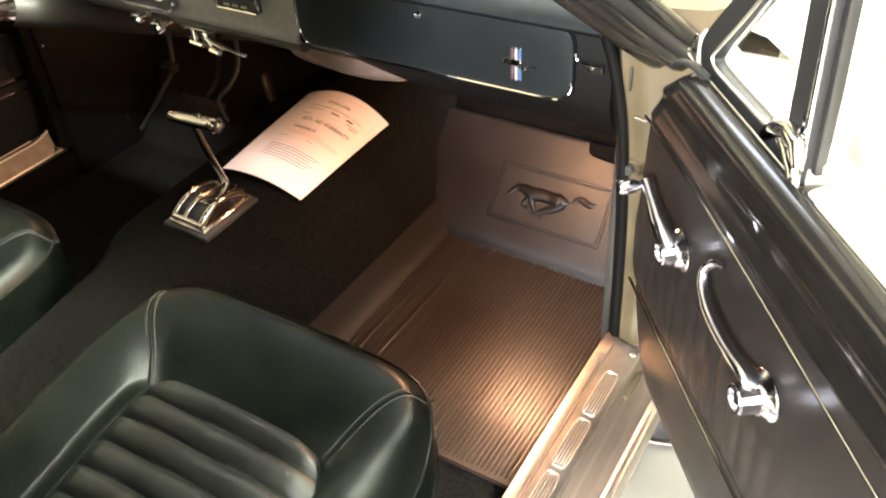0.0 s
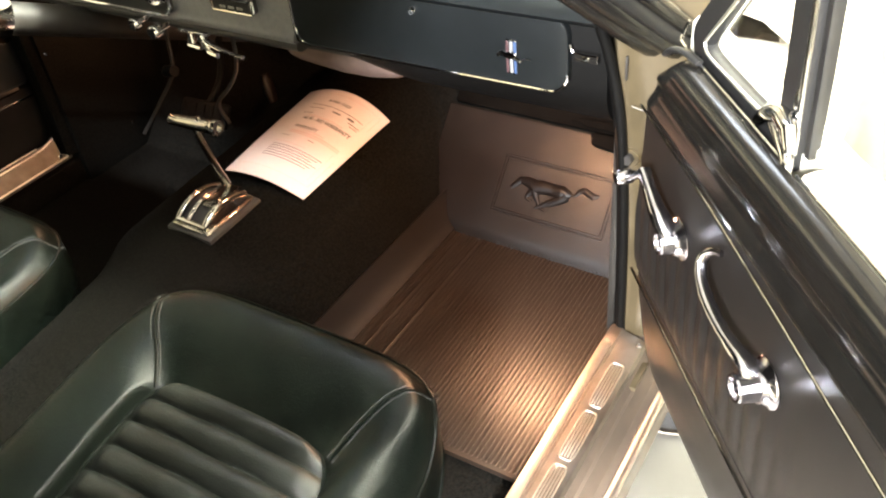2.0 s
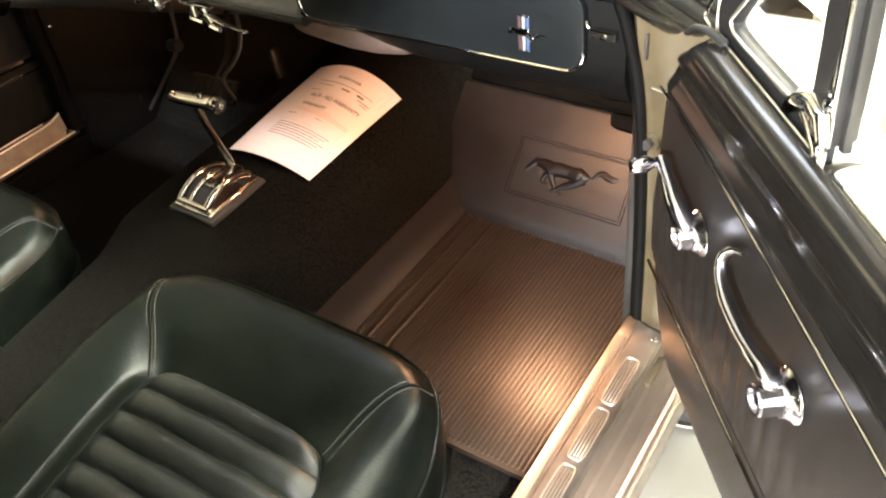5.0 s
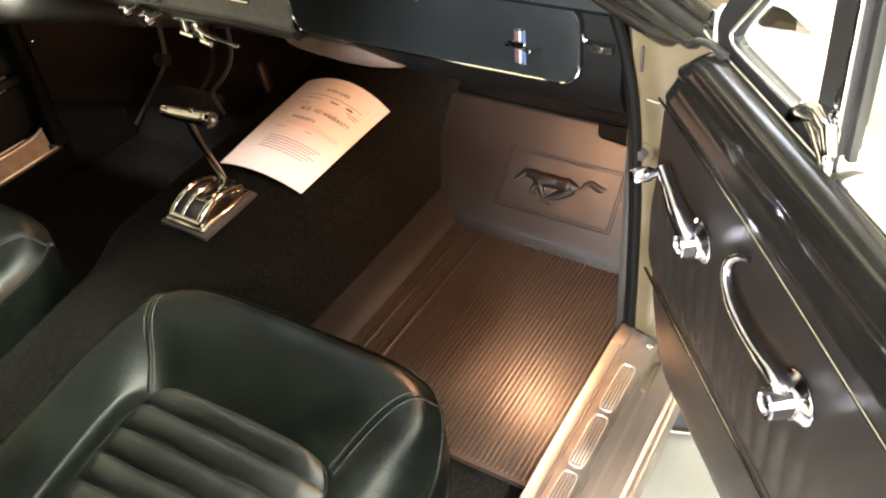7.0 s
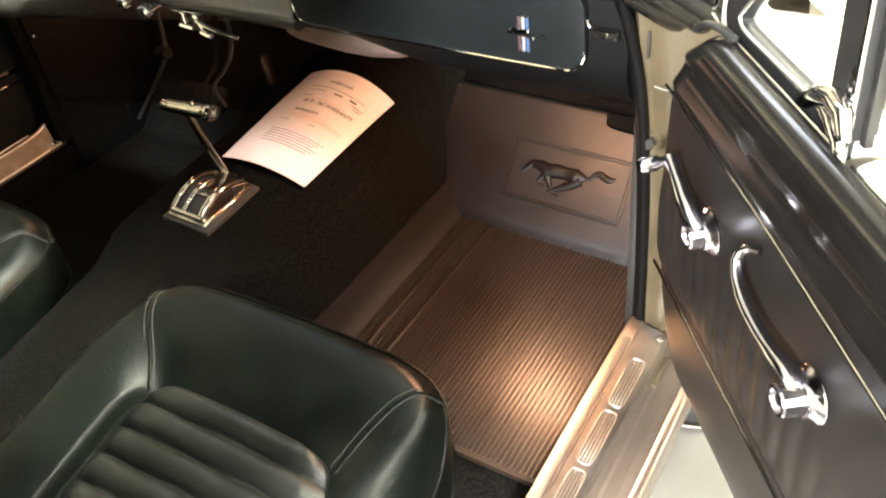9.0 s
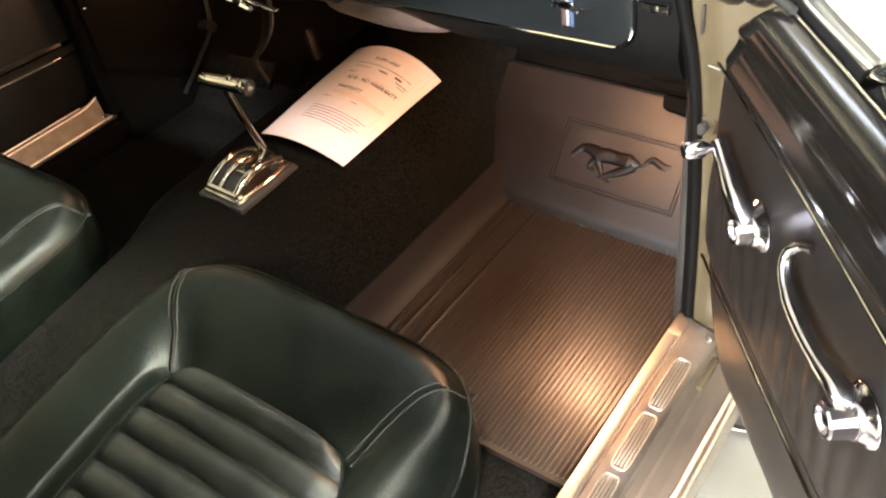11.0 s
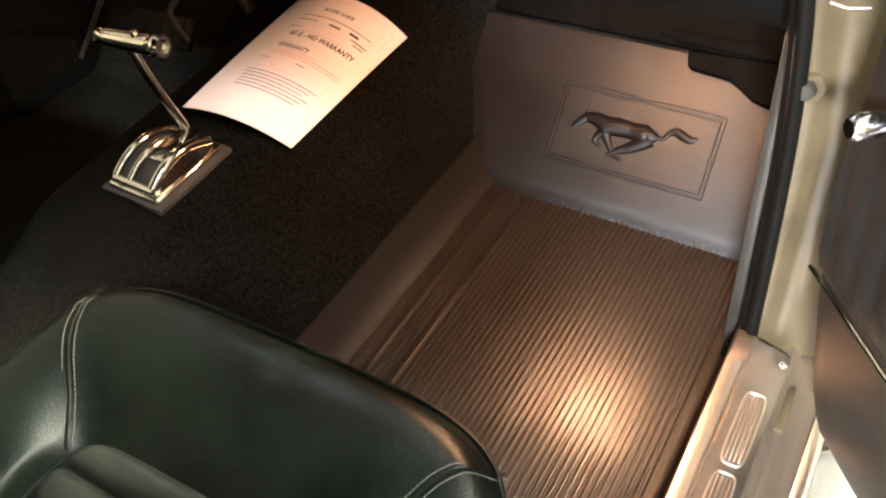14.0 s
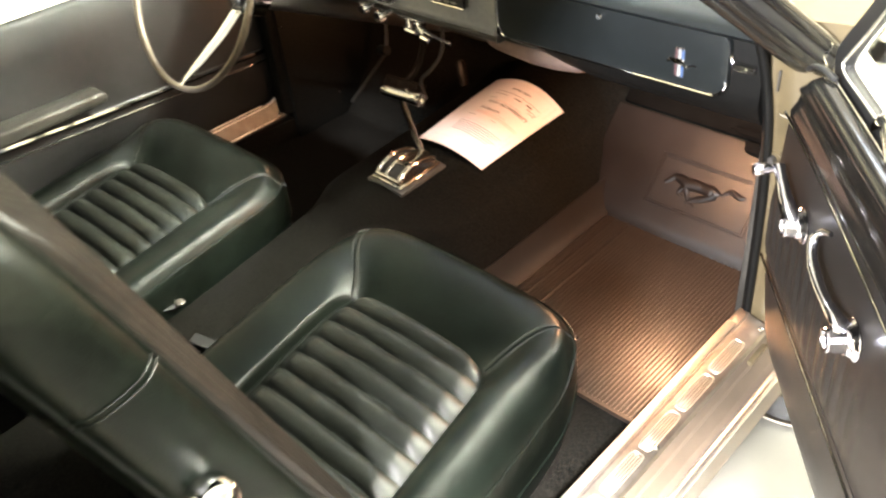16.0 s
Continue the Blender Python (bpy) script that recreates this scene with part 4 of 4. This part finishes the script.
bez = part("instrument_cluster", bevelled(prism(rounded(-0.63, -0.140, 0.768, 0.866, 0.018), 0.012, 0.000, lambda a, b, d: Vector((a, d, b))), 0.002), PLASTIC, dash, "black instrument cluster")
part("cluster_trim", tube([(a, -0.002, b) for a, b in rounded(-0.63, -0.140, 0.768, 0.866, 0.018)] + [(-0.140, -0.002, 0.84)], 0.0028, 8), CHROME, bez, "chrome cluster trim")
for gx in (-0.175, -0.30, -0.42, -0.56):
    part("gauge_ring", lathe([(0.030, 0.0), (0.034, 0.004), (0.037, 0.0)], pose(gx, 0.000, 0.818, 90), 28), CHROME, bez, "chrome gauge ring")


def knob(name, p, r, deep, label):
    t = thing(name, label, "knob", "dashboard knobs", at=p)
    M = pose(*p, 90, 0, 0)
    part("cap", lathe([(0.0001, deep), (r * 0.8, deep), (r, deep - 0.003), (r, deep * 0.45), (r * 0.7, deep * 0.35)], M, 22), CHROME, t, "chrome knob cap")
    part("shaft", lathe([(r * 0.45, deep * 0.4), (r * 0.4, -0.02), (r * 0.4, -0.03)], M, 14), CHROME, t)


knob("dash_knob", (-0.205, -0.012, 0.757), 0.011, 0.026, "small chrome pull knob under the dashboard edge")
knob("dash_knob", (-0.163, -0.010, 0.748), 0.012, 0.026, "small chrome pull knob under the dashboard edge")
knob("dash_knob", (-0.182, 0.005, 0.742), 0.010, 0.020, "small chrome pull knob under the dashboard edge")

# hand brake pull below the dashboard
brake = thing("brake_pull", "chrome hand brake pull on a bracket under the dashboard", "brake handle", at=(-0.11, 0.02, 0.72))
part("bracket", box((-0.134, -0.006, 0.744), (-0.066, 0.030, 0.749), 0.0015), CHROME, brake)
part("stem", tube([(-0.106, -0.004, 0.744), (-0.104, -0.006, 0.728)], 0.007, 12), CHROME, brake)
part("foot", tube([(-0.114, -0.006, 0.724), (-0.086, -0.007, 0.722)], 0.0045, 8), CHROME, brake)
part("ratchet", tube([(-0.082, -0.004, 0.742), (-0.068, -0.006, 0.722)], [0.009, 0.006], 12), CHROME, brake)
part("claw", tube([(-0.072, -0.006, 0.717), (-0.052, -0.007, 0.714)], 0.0045, 8), CHROME, brake)
part("grip", tube(curve([(-0.084, -0.004, 0.741), (-0.056, -0.008, 0.733), (-0.030, -0.008, 0.726), (0.006, -0.006, 0.720)], 5), [0.006] * 5 + [0.0048] * 6 + [0.0036] * 6, 10, True, 0.6), CHROME, brake)
cable = thing("cable", "thin black cable hanging under the dashboard", "cable", at=(-0.05, 0.03, 0.7))
part("sheath", tube(curve([(-0.036, 0.02, 0.745), (-0.042, 0.022, 0.700), (-0.058, 0.025, 0.665), (-0.088, 0.028, 0.630), (-0.128, 0.03, 0.590), (-0.15, 0.06, 0.53)], 6), 0.0034, 8), PLASTIC, cable)
pedal = thing("accelerator_pedal", "thin black pedal arm under the dashboard", "pedal", at=(-0.3, 0.1, 0.5))
part("arm", tube(curve([(-0.245, 0.06, 0.735), (-0.252, 0.06, 0.680), (-0.268, 0.06, 0.612), (-0.335, 0.06, 0.535), (-0.42, 0.06, 0.445)], 5), 0.0036, 8), PLASTIC, pedal)
part("pivot", lathe([(0.0001, 0.012), (0.011, 0.012), (0.012, 0), (0.011, -0.012), (0.0001, -0.012)], pose(-0.266, 0.055, 0.618, 0, 80, 0), 16), DASHLOWER, pedal)
brake_pedal = thing("brake_pedal", "black brake pedal with wide rubber pad on a hanging arm", "pedal", at=(-0.39, 0.2, 0.43))
PM = pose(-0.392, 0.205, 0.420, 52, 0, 4)
part("pad", box((-0.066, -0.028, -0.006), (0.066, 0.028, 0.008), 0.006, 3, PM), DASHLOWER, brake_pedal, "worn black rubber pad")
for k in range(5):
    part("pad_rib", box((-0.052 + 0.024 * k, -0.021, 0.0075), (-0.044 + 0.024 * k, 0.021, 0.0105), 0.001, 1, PM), DASHLOWER, brake_pedal)
part("arm", tube(curve([(-0.392, 0.215, 0.432), (-0.380, 0.262, 0.480), (-0.366, 0.276, 0.580), (-0.362, 0.250, 0.740)], 5), 0.008, 8), DASHLOWER, brake_pedal)
heater = thing("heater_box", "grey brown heater case under the dashboard", "heater", at=(0.17, 0.2, 0.66))
part("case", loft([[(x, y, z + dz) for y, z in ((0.40, 0.735), (0.066, 0.735), (0.052, 0.722), (0.050, 0.706), (0.056, 0.694), (0.072, 0.686), (0.40, 0.668))] for x, dz in ((0.046, 0.022), (0.052, 0.012), (0.07, 0.006), (0.11, 0.002), (0.16, -0.002), (0.21, -0.001), (0.25, 0.005), (0.29, 0.018), (0.33, 0.032), (0.37, 0.040))]), HEATER, heater, angle=60)
for x in (0.425, -0.50):
    lamp = thing("courtesy_lamp", "small warm courtesy lamp under the dashboard", "lamp", "courtesy lamps", at=(x, 0.14, 0.74))
    part("socket", lathe([(0.0001, 0.0), (0.016, 0.0), (0.018, -0.006), (0.014, -0.020), (0.011, -0.022)], pose(x, 0.14, 0.745), 20), PLASTIC, lamp)

# ---- steering wheel ----
wheel = thing("steering_wheel", "thin rimmed steering wheel with dished chrome spokes", "steering wheel", at=(-0.38, -0.30, 0.86))
WM = pose(-0.385, -0.300, 0.862, 65, 0, 0)
part("rim", tube([WM @ Vector((0.198 * math.cos(a), 0.198 * math.sin(a), 0)) for a in (2 * math.pi * k / 64 for k in range(65))], 0.0062, 12, False), DULL, wheel, "thin pale rim")
for a in (-86, 34, 154):
    a = radians(a)
    c, s = math.cos(a), math.sin(a)
    part("spoke", loft([[WM @ Vector((r * c - q * w * s, r * s + q * w * c, h + z)) for q, z in ((-1, 0), (-0.6, 0.003), (0.6, 0.003), (1, 0), (0.6, -0.003), (-0.6, -0.003))] for r, w, h in ((0.03, 0.017, -0.118), (0.09, 0.016, -0.078), (0.150, 0.014, -0.030), (0.180, 0.010, -0.006), (0.192, 0.007, 0))]), CHROME, wheel, "chrome spoke")
part("hub", lathe([(0.0001, 0.012), (0.03, 0.010), (0.042, 0.0), (0.046, -0.02), (0.045, -0.05)], WM @ pose(0, 0, -0.112), 28), CHROME, wheel, "chrome hub")
part("column", tube([WM @ Vector((0, 0, -0.13)), WM @ Vector((0, 0, -0.75))], 0.028, 16), PLASTIC, wheel, "black steering column")
stalk = part("turn_signal_stalk", tube([WM @ Vector((-0.03, 0.01, -0.07)), WM @ Vector((-0.150, 0.035, -0.06))], 0.004, 8), CHROME, wheel, "chrome turn signal stalk")
part("stalk_knob", lathe([(0.0001, 0.02), (0.008, 0.018), (0.009, 0.004), (0.006, 0)], WM @ pose(-0.150, 0.035, -0.06, 0, -80, -12), 14), CHROME, stalk)

# ---- driver door, closed ----
ddoor = thing("driver_door", "closed black trimmed driver door with bright belt strip", "car door", at=(-0.72, -0.4, 0.4))
part("panel", loft([[(x, y, z) for x, z in ((-0.80, 0.34), (-0.730, 0.36), (-0.712, 0.42), (-0.708, 0.50), (-0.710, 0.60), (-0.716, 0.72), (-0.722, 0.785), (-0.735, 0.803), (-0.80, 0.812), (-0.83, 0.80), (-0.85, 0.60))] for y in (0.06, -0.2, -0.5, -0.8, -1.06)]), DOORVINYL, ddoor, "black vinyl door panel", angle=50)
part("sill_cap", loft([[(x, y, z) for x, z in ((-0.728, 0.800), (-0.735, 0.808), (-0.79, 0.816), (-0.84, 0.812), (-0.84, 0.80))] for y in (0.02, -1.05)]), BODYPAINT, ddoor, "pale painted door sill")
part("belt_strip", tube([(-0.705, 0.05, 0.525), (-0.704, -0.3, 0.540), (-0.704, -0.66, 0.563), (-0.704, -1.0, 0.575)], 0.007, 8), CHROME, ddoor, "bright belt strip")
part("lower_strip", tube([(-0.707, 0.04, 0.498), (-0.706, -0.6, 0.532), (-0.706, -1.0, 0.545)], 0.0022, 6), CHROME, ddoor, "thin chrome line")
part("armrest", bevelled(prism([(-0.70, 0.585), (-0.43, 0.590), (-0.42, 0.600), (-0.43, 0.615), (-0.70, 0.620)], -0.715, -0.655, lambda a, b, d: Vector((d, a, b))), 0.008, 3), VINYL, ddoor, "black padded armrest")

# ---- passenger door, open ----
pdoor = thing("passenger_door", "open black trimmed passenger door with chrome handles", "car door", at=(0.767, -0.16, 0.4))
DO, DD, DW = Vector((0.767, -0.160, 0)), Vector((0.6266, -0.7793, 0)), Vector((0.7793, 0.6266, 0))


def D(s, w, z):
    """A point of the open door: s back along it, w out through it, z up."""
    return DO + DD * s + DW * w + Vector((0, 0, z))


def front(z):
    return -0.110 + 0.118 * smooth01(0.820, 0.950, z) + 0.02 * smooth01(0.62, 0.40, z)


def door_rows(prof, back=0.92, steps=(0.0, 0.004, 0.012, 0.03, 0.08, 0.2, 0.5, 1.0)):
    rows = []
    for q in steps:
        ins = 0.010 * (1 - min(1, q / 0.012)) ** 2
        rows.append([D(front(z) + (back - front(z)) * q, w + ins, z) for w, z in prof])
    return rows


LOWER = [(0.060, 0.345), (0.046, 0.352), (0.036, 0.37), (0.026, 0.40), (0.016, 0.44), (0.009, 0.49), (0.004, 0.54), (0.002, 0.568), (0.002, 0.578), (0.06, 0.578)]
part("lower_shell", loft(door_rows(LOWER)), TRIMVINYL, pdoor, "dull black lower door shell", angle=45)
UPPER = [(0.06, 0.812), (0.001, 0.812), (-0.001, 0.822), (0.004, 0.832), (0.003, 0.852), (-0.003, 0.864), (-0.008, 0.873), (-0.006, 0.881), (-0.008, 0.891), (-0.008, 0.900), (-0.003, 0.907), (0.004, 0.9105), (0.011, 0.9105), (0.014, 0.905), (0.014, 0.85)]
part("upper_shell", loft(door_rows(UPPER)), BLACKPAINT, pdoor, "gloss black painted upper door shell", angle=45)
OUTER = [(0.060, 0.345), (0.070, 0.345), (0.086, 0.50), (0.101, 0.66), (0.100, 0.80), (0.095, 0.86), (0.084, 0.896), (0.068, 0.910), (0.050, 0.914), (0.044, 0.908), (0.044, 0.86)]
part("outer_skin", loft([[D(-0.100 + 1.05 * q, w, z) for w, z in OUTER] for q in (0.0, 0.01, 0.05, 0.2, 0.5, 1.0)]), BODYPAINT, pdoor, "pale painted outer door skin", angle=45)


BELT = [(0.017, 0.86), (0.017, 0.904), (0.021, 0.909), (0.030, 0.911), (0.040, 0.910), (0.0435, 0.906), (0.0435, 0.86)]
part("belt_moulding", loft([[D(s, w, z) for w, z in BELT] for s in (0.192, 0.20, 0.4, 0.92)]), BODYPAINT, pdoor, "pale painted lip along the window slot", angle=45)
part("belt_bead", tube([D(0.190, 0.0155, 0.908), D(0.92, 0.0155, 0.908)], 0.0016, 6), CHROME, pdoor, "thin bright bead")


def panel(u, v):
    s = front(0.6) + 0.004 + 1.0 * u
    z = 0.578 + 0.235 * v
    fl = smooth01(0.0, 0.10, v) * smooth01(0.62, 0.35, v) * smooth01(0.33, 0.20, s)
    w = 0.003 - 0.0035 * fl * abs(math.sin(math.pi * (s + 0.04 * (z - 0.58)) / 0.030)) - 0.003 * math.sin(math.pi * v)
    return D(s, w, z)


part("trim_panel", sheet(panel, 220, 24, 0.01), TRIMVINYL, pdoor, "black vinyl trim panel with vertical flutes", angle=70)
for z, r in ((0.577, 0.0020), (0.814, 0.0016)):
    part("bead", tube([D(front(z) + 0.002 + 0.98 * k / 14, -0.0035, z - (0.030 * smooth01(0.0, 0.6, 0.98 * k / 14 - 0.1) if z > 0.7 else 0)) for k in range(15)], r, 8), DARKCHROME, pdoor, "thin bright bead")

HM = Matrix.Translation(D(0, 0, 0)) @ Matrix((( DD.x, 0, -DW.x, 0), (DD.y, 0, -DW.y, 0), (0, 1, 0, 0), (0, 0, 0, 1)))   # local x along, y up, z into the room


def hub(s, z, k):
    m = HM @ Matrix.Translation((s, z, 0))
    return lathe([(0.0225 * k, 0.0), (0.0238 * k, 0.002), (0.0225 * k, 0.004), (0.0190 * k, 0.006), (0.0165 * k, 0.012), (0.0130 * k, 0.013), (0.0001, 0.013)], m, 32)


def cup(s, z, k, deep):
    m = HM @ Matrix.Translation((s, z, 0))
    return lathe([(0.0155 * k, 0.010), (0.0150 * k, 0.014), (0.0138 * k, deep - 0.002), (0.0128 * k, deep), (0.0100 * k, deep), (0.0088 * k, deep - 0.004), (0.0050 * k, deep - 0.005), (0.0001, deep - 0.005)], m, 14)


crank = part("window_crank", hub(0.028, 0.726, 1.0), SOFTCHROME, pdoor, "chrome window crank")
part("hub_cup", cup(0.028, 0.726, 1.0, 0.026), SOFTCHROME, crank, "faceted chrome hub", angle=15)
part("crank_arm", tube([D(s, w, z) for s, w, z in ((0.028, -0.013, 0.734), (0.018, -0.018, 0.745), (0.004, -0.021, 0.754), (-0.018, -0.021, 0.764), (-0.034, -0.021, 0.771), (-0.039, -0.021, 0.773))], [0.0120, 0.0120, 0.0098, 0.0078, 0.0076, 0.0090], 14, True, 0.8), SOFTCHROME, crank)
part("crank_knob", lathe([(0.0001, 0.026), (0.006, 0.026), (0.0085, 0.023), (0.0085, 0.008), (0.0050, 0.003), (0.0050, -0.006)], HM @ Matrix.Translation((-0.037, 0.771, 0.028)), 20), SOFTCHROME, crank)
handle = part("door_handle", hub(0.236, 0.728, 1.02), SOFTCHROME, pdoor, "chrome inside door handle")
part("hub_cup", cup(0.236, 0.728, 1.02, 0.031), SOFTCHROME, handle, "faceted chrome hub", angle=15)
lever = curve([D(s, w, z) for s, w, z in ((0.234, -0.012, 0.738), (0.224, -0.018, 0.747), (0.200, -0.023, 0.750), (0.168, -0.025, 0.755), (0.140, -0.025, 0.766), (0.126, -0.021, 0.779), (0.127, -0.014, 0.790), (0.136, -0.008, 0.793))], 5)
part("handle_lever", tube(lever, [0.0110, 0.0118, 0.0120, 0.0118, 0.0112, 0.0106, 0.0100, 0.0094, 0.0088, 0.0082] + [0.0070] * 9 + [0.0058] * 9 + [0.0050] * 8, 14, True, 0.6), SOFTCHROME, handle)

part("corner_seal", tube(curve([D(-0.044, -0.004, 0.905), D(-0.034, -0.002, 0.914), D(-0.016, 0.004, 0.9180), D(0.004, 0.010, 0.9150)], 5), 0.0052, 10, True, 0.6), WEATHER, pdoor, "black rubber seal on the door's upper corner")
# vent window with its frame, and the post behind it
def band(line, half, w0, w1):
    """A flat bar in the door's plane: half its width to each side of a line of (s, z)."""
    pts = [Vector((a, b, 0)) for a, b in line]
    rows = []
    for i, p in enumerate(pts):
        d = (pts[min(i + 1, len(pts) - 1)] - pts[max(i - 1, 0)]).normalized()
        n = Vector((-d.y, d.x, 0)) * half
        c = (w1 - w0) * 0.3
        rows.append([D(q.x, w, q.y) for q, w in ((p - n, w0 + c), (p - n * 0.8, w0), (p + n * 0.8, w0), (p + n, w0 + c), (p + n, w1), (p - n, w1))])
    return loft(rows)


lines = [(q.x, q.y) for q in curve([(0.146, 0.896, 0), (0.08, 0.895, 0), (0.0, 0.895, 0), (-0.030, 0.898, 0), (-0.045, 0.912, 0), (-0.036, 0.932, 0), (0.016, 0.990, 0), (0.12, 1.114, 0), (0.275, 1.30, 0)], 5)]
vent = part("vent_window", band(lines, 0.016, 0.028, 0.044), WEATHER, pdoor, "black vent window frame", angle=50)
part("vent_seal", tube(curve([D(0.128, 0.026, 0.916), D(0.05, 0.026, 0.913), D(-0.008, 0.026, 0.912), D(-0.024, 0.026, 0.919), D(-0.016, 0.026, 0.932), D(0.040, 0.026, 0.995), D(0.14, 0.026, 1.114)], 5), 0.0016, 8), ALU, vent, "bright vent window edge")
part("sill_bead", tube(curve([D(-0.048, 0.018, 0.935), D(-0.052, 0.014, 0.918), D(-0.040, 0.012, 0.9125), D(0.05, 0.012, 0.9125), D(0.18, 0.012, 0.9125)], 5), 0.0015, 6), CHROME, vent, "thin bright bead")
part("division_post", band([(0.1455, 0.908), (0.143, 0.97), (0.138, 1.04), (0.130, 1.30)], 0.018, 0.026, 0.048), WEATHER, vent, "black division post", angle=50)
part("post_edge", tube([D(0.1645, 0.025, 0.910), D(0.160, 0.025, 0.97), D(0.155, 0.025, 1.04), D(0.147, 0.025, 1.30)], 0.0024, 8), CHROME, vent, "bright post edge")
part("post_channel", band([(0.1745, 0.912), (0.171, 0.97), (0.166, 1.04), (0.158, 1.30)], 0.004, 0.030, 0.036), WEATHER, vent)
pane = part("pane", prism([(0.134, 0.908), (-0.028, 0.908), (0.045, 0.999), (0.136, 1.108)], 0.034, 0.038, lambda a, b, d: D(a, d, b)), GLASS, vent, "clear glass", smooth=False)
pane.visible_shadow = False
latch = part("vent_latch", tube([D(s, w, z) for s, w, z in ((0.090, 0.030, 0.898), (0.108, 0.026, 0.914), (0.128, 0.022, 0.929), (0.150, 0.018, 0.938), (0.170, 0.014, 0.938), (0.182, 0.011, 0.924))], [0.005, 0.008, 0.009, 0.008, 0.007, 0.005], 10), CHROME, pdoor, "chrome vent window latch")
part("latch_claw", tube([D(s, w, z) for s, w, z in ((0.126, 0.026, 0.920), (0.150, 0.020, 0.922), (0.170, 0.016, 0.914), (0.178, 0.014, 0.903))], [0.007, 0.0075, 0.006, 0.0045], 10), CHROME, latch)
part("latch_lever", tube(curve([D(s, w, z) for s, w, z in ((0.140, 0.026, 0.930), (0.152, 0.028, 0.940), (0.152, 0.029, 0.955), (0.154, 0.030, 0.970))], 4), 0.0038, 8), CHROME, latch)

# ---- seat belt ends beside the seats ----
for p, rz, metal, lab in (((-0.114, -0.633, 0.429), 70, SATIN, "small bright seat belt tongue on the carpeted tunnel"), ((0.030, -0.655, 0.424), 20, WEATHER, "grey seat belt tongue beside the passenger seat")):
    belt = thing("seat_belt_buckle", lab, "seat belt", "seat belts", at=p)
    m = pose(*p, 12, 8, rz)
    part("tongue", bevelled(prism([(-0.009, -0.008), (0.005, -0.008), (0.010, 0.0), (0.005, 0.008), (-0.009, 0.008)], 0.002, 0.006, lambda a, b, d: m @ Vector((a, b, d))), 0.0015, 2), metal, belt)
    part("strap", box((-0.048, -0.010, 0.000), (-0.010, 0.010, 0.003), 0.001, 1, m), WEATHER, belt, "black webbing")
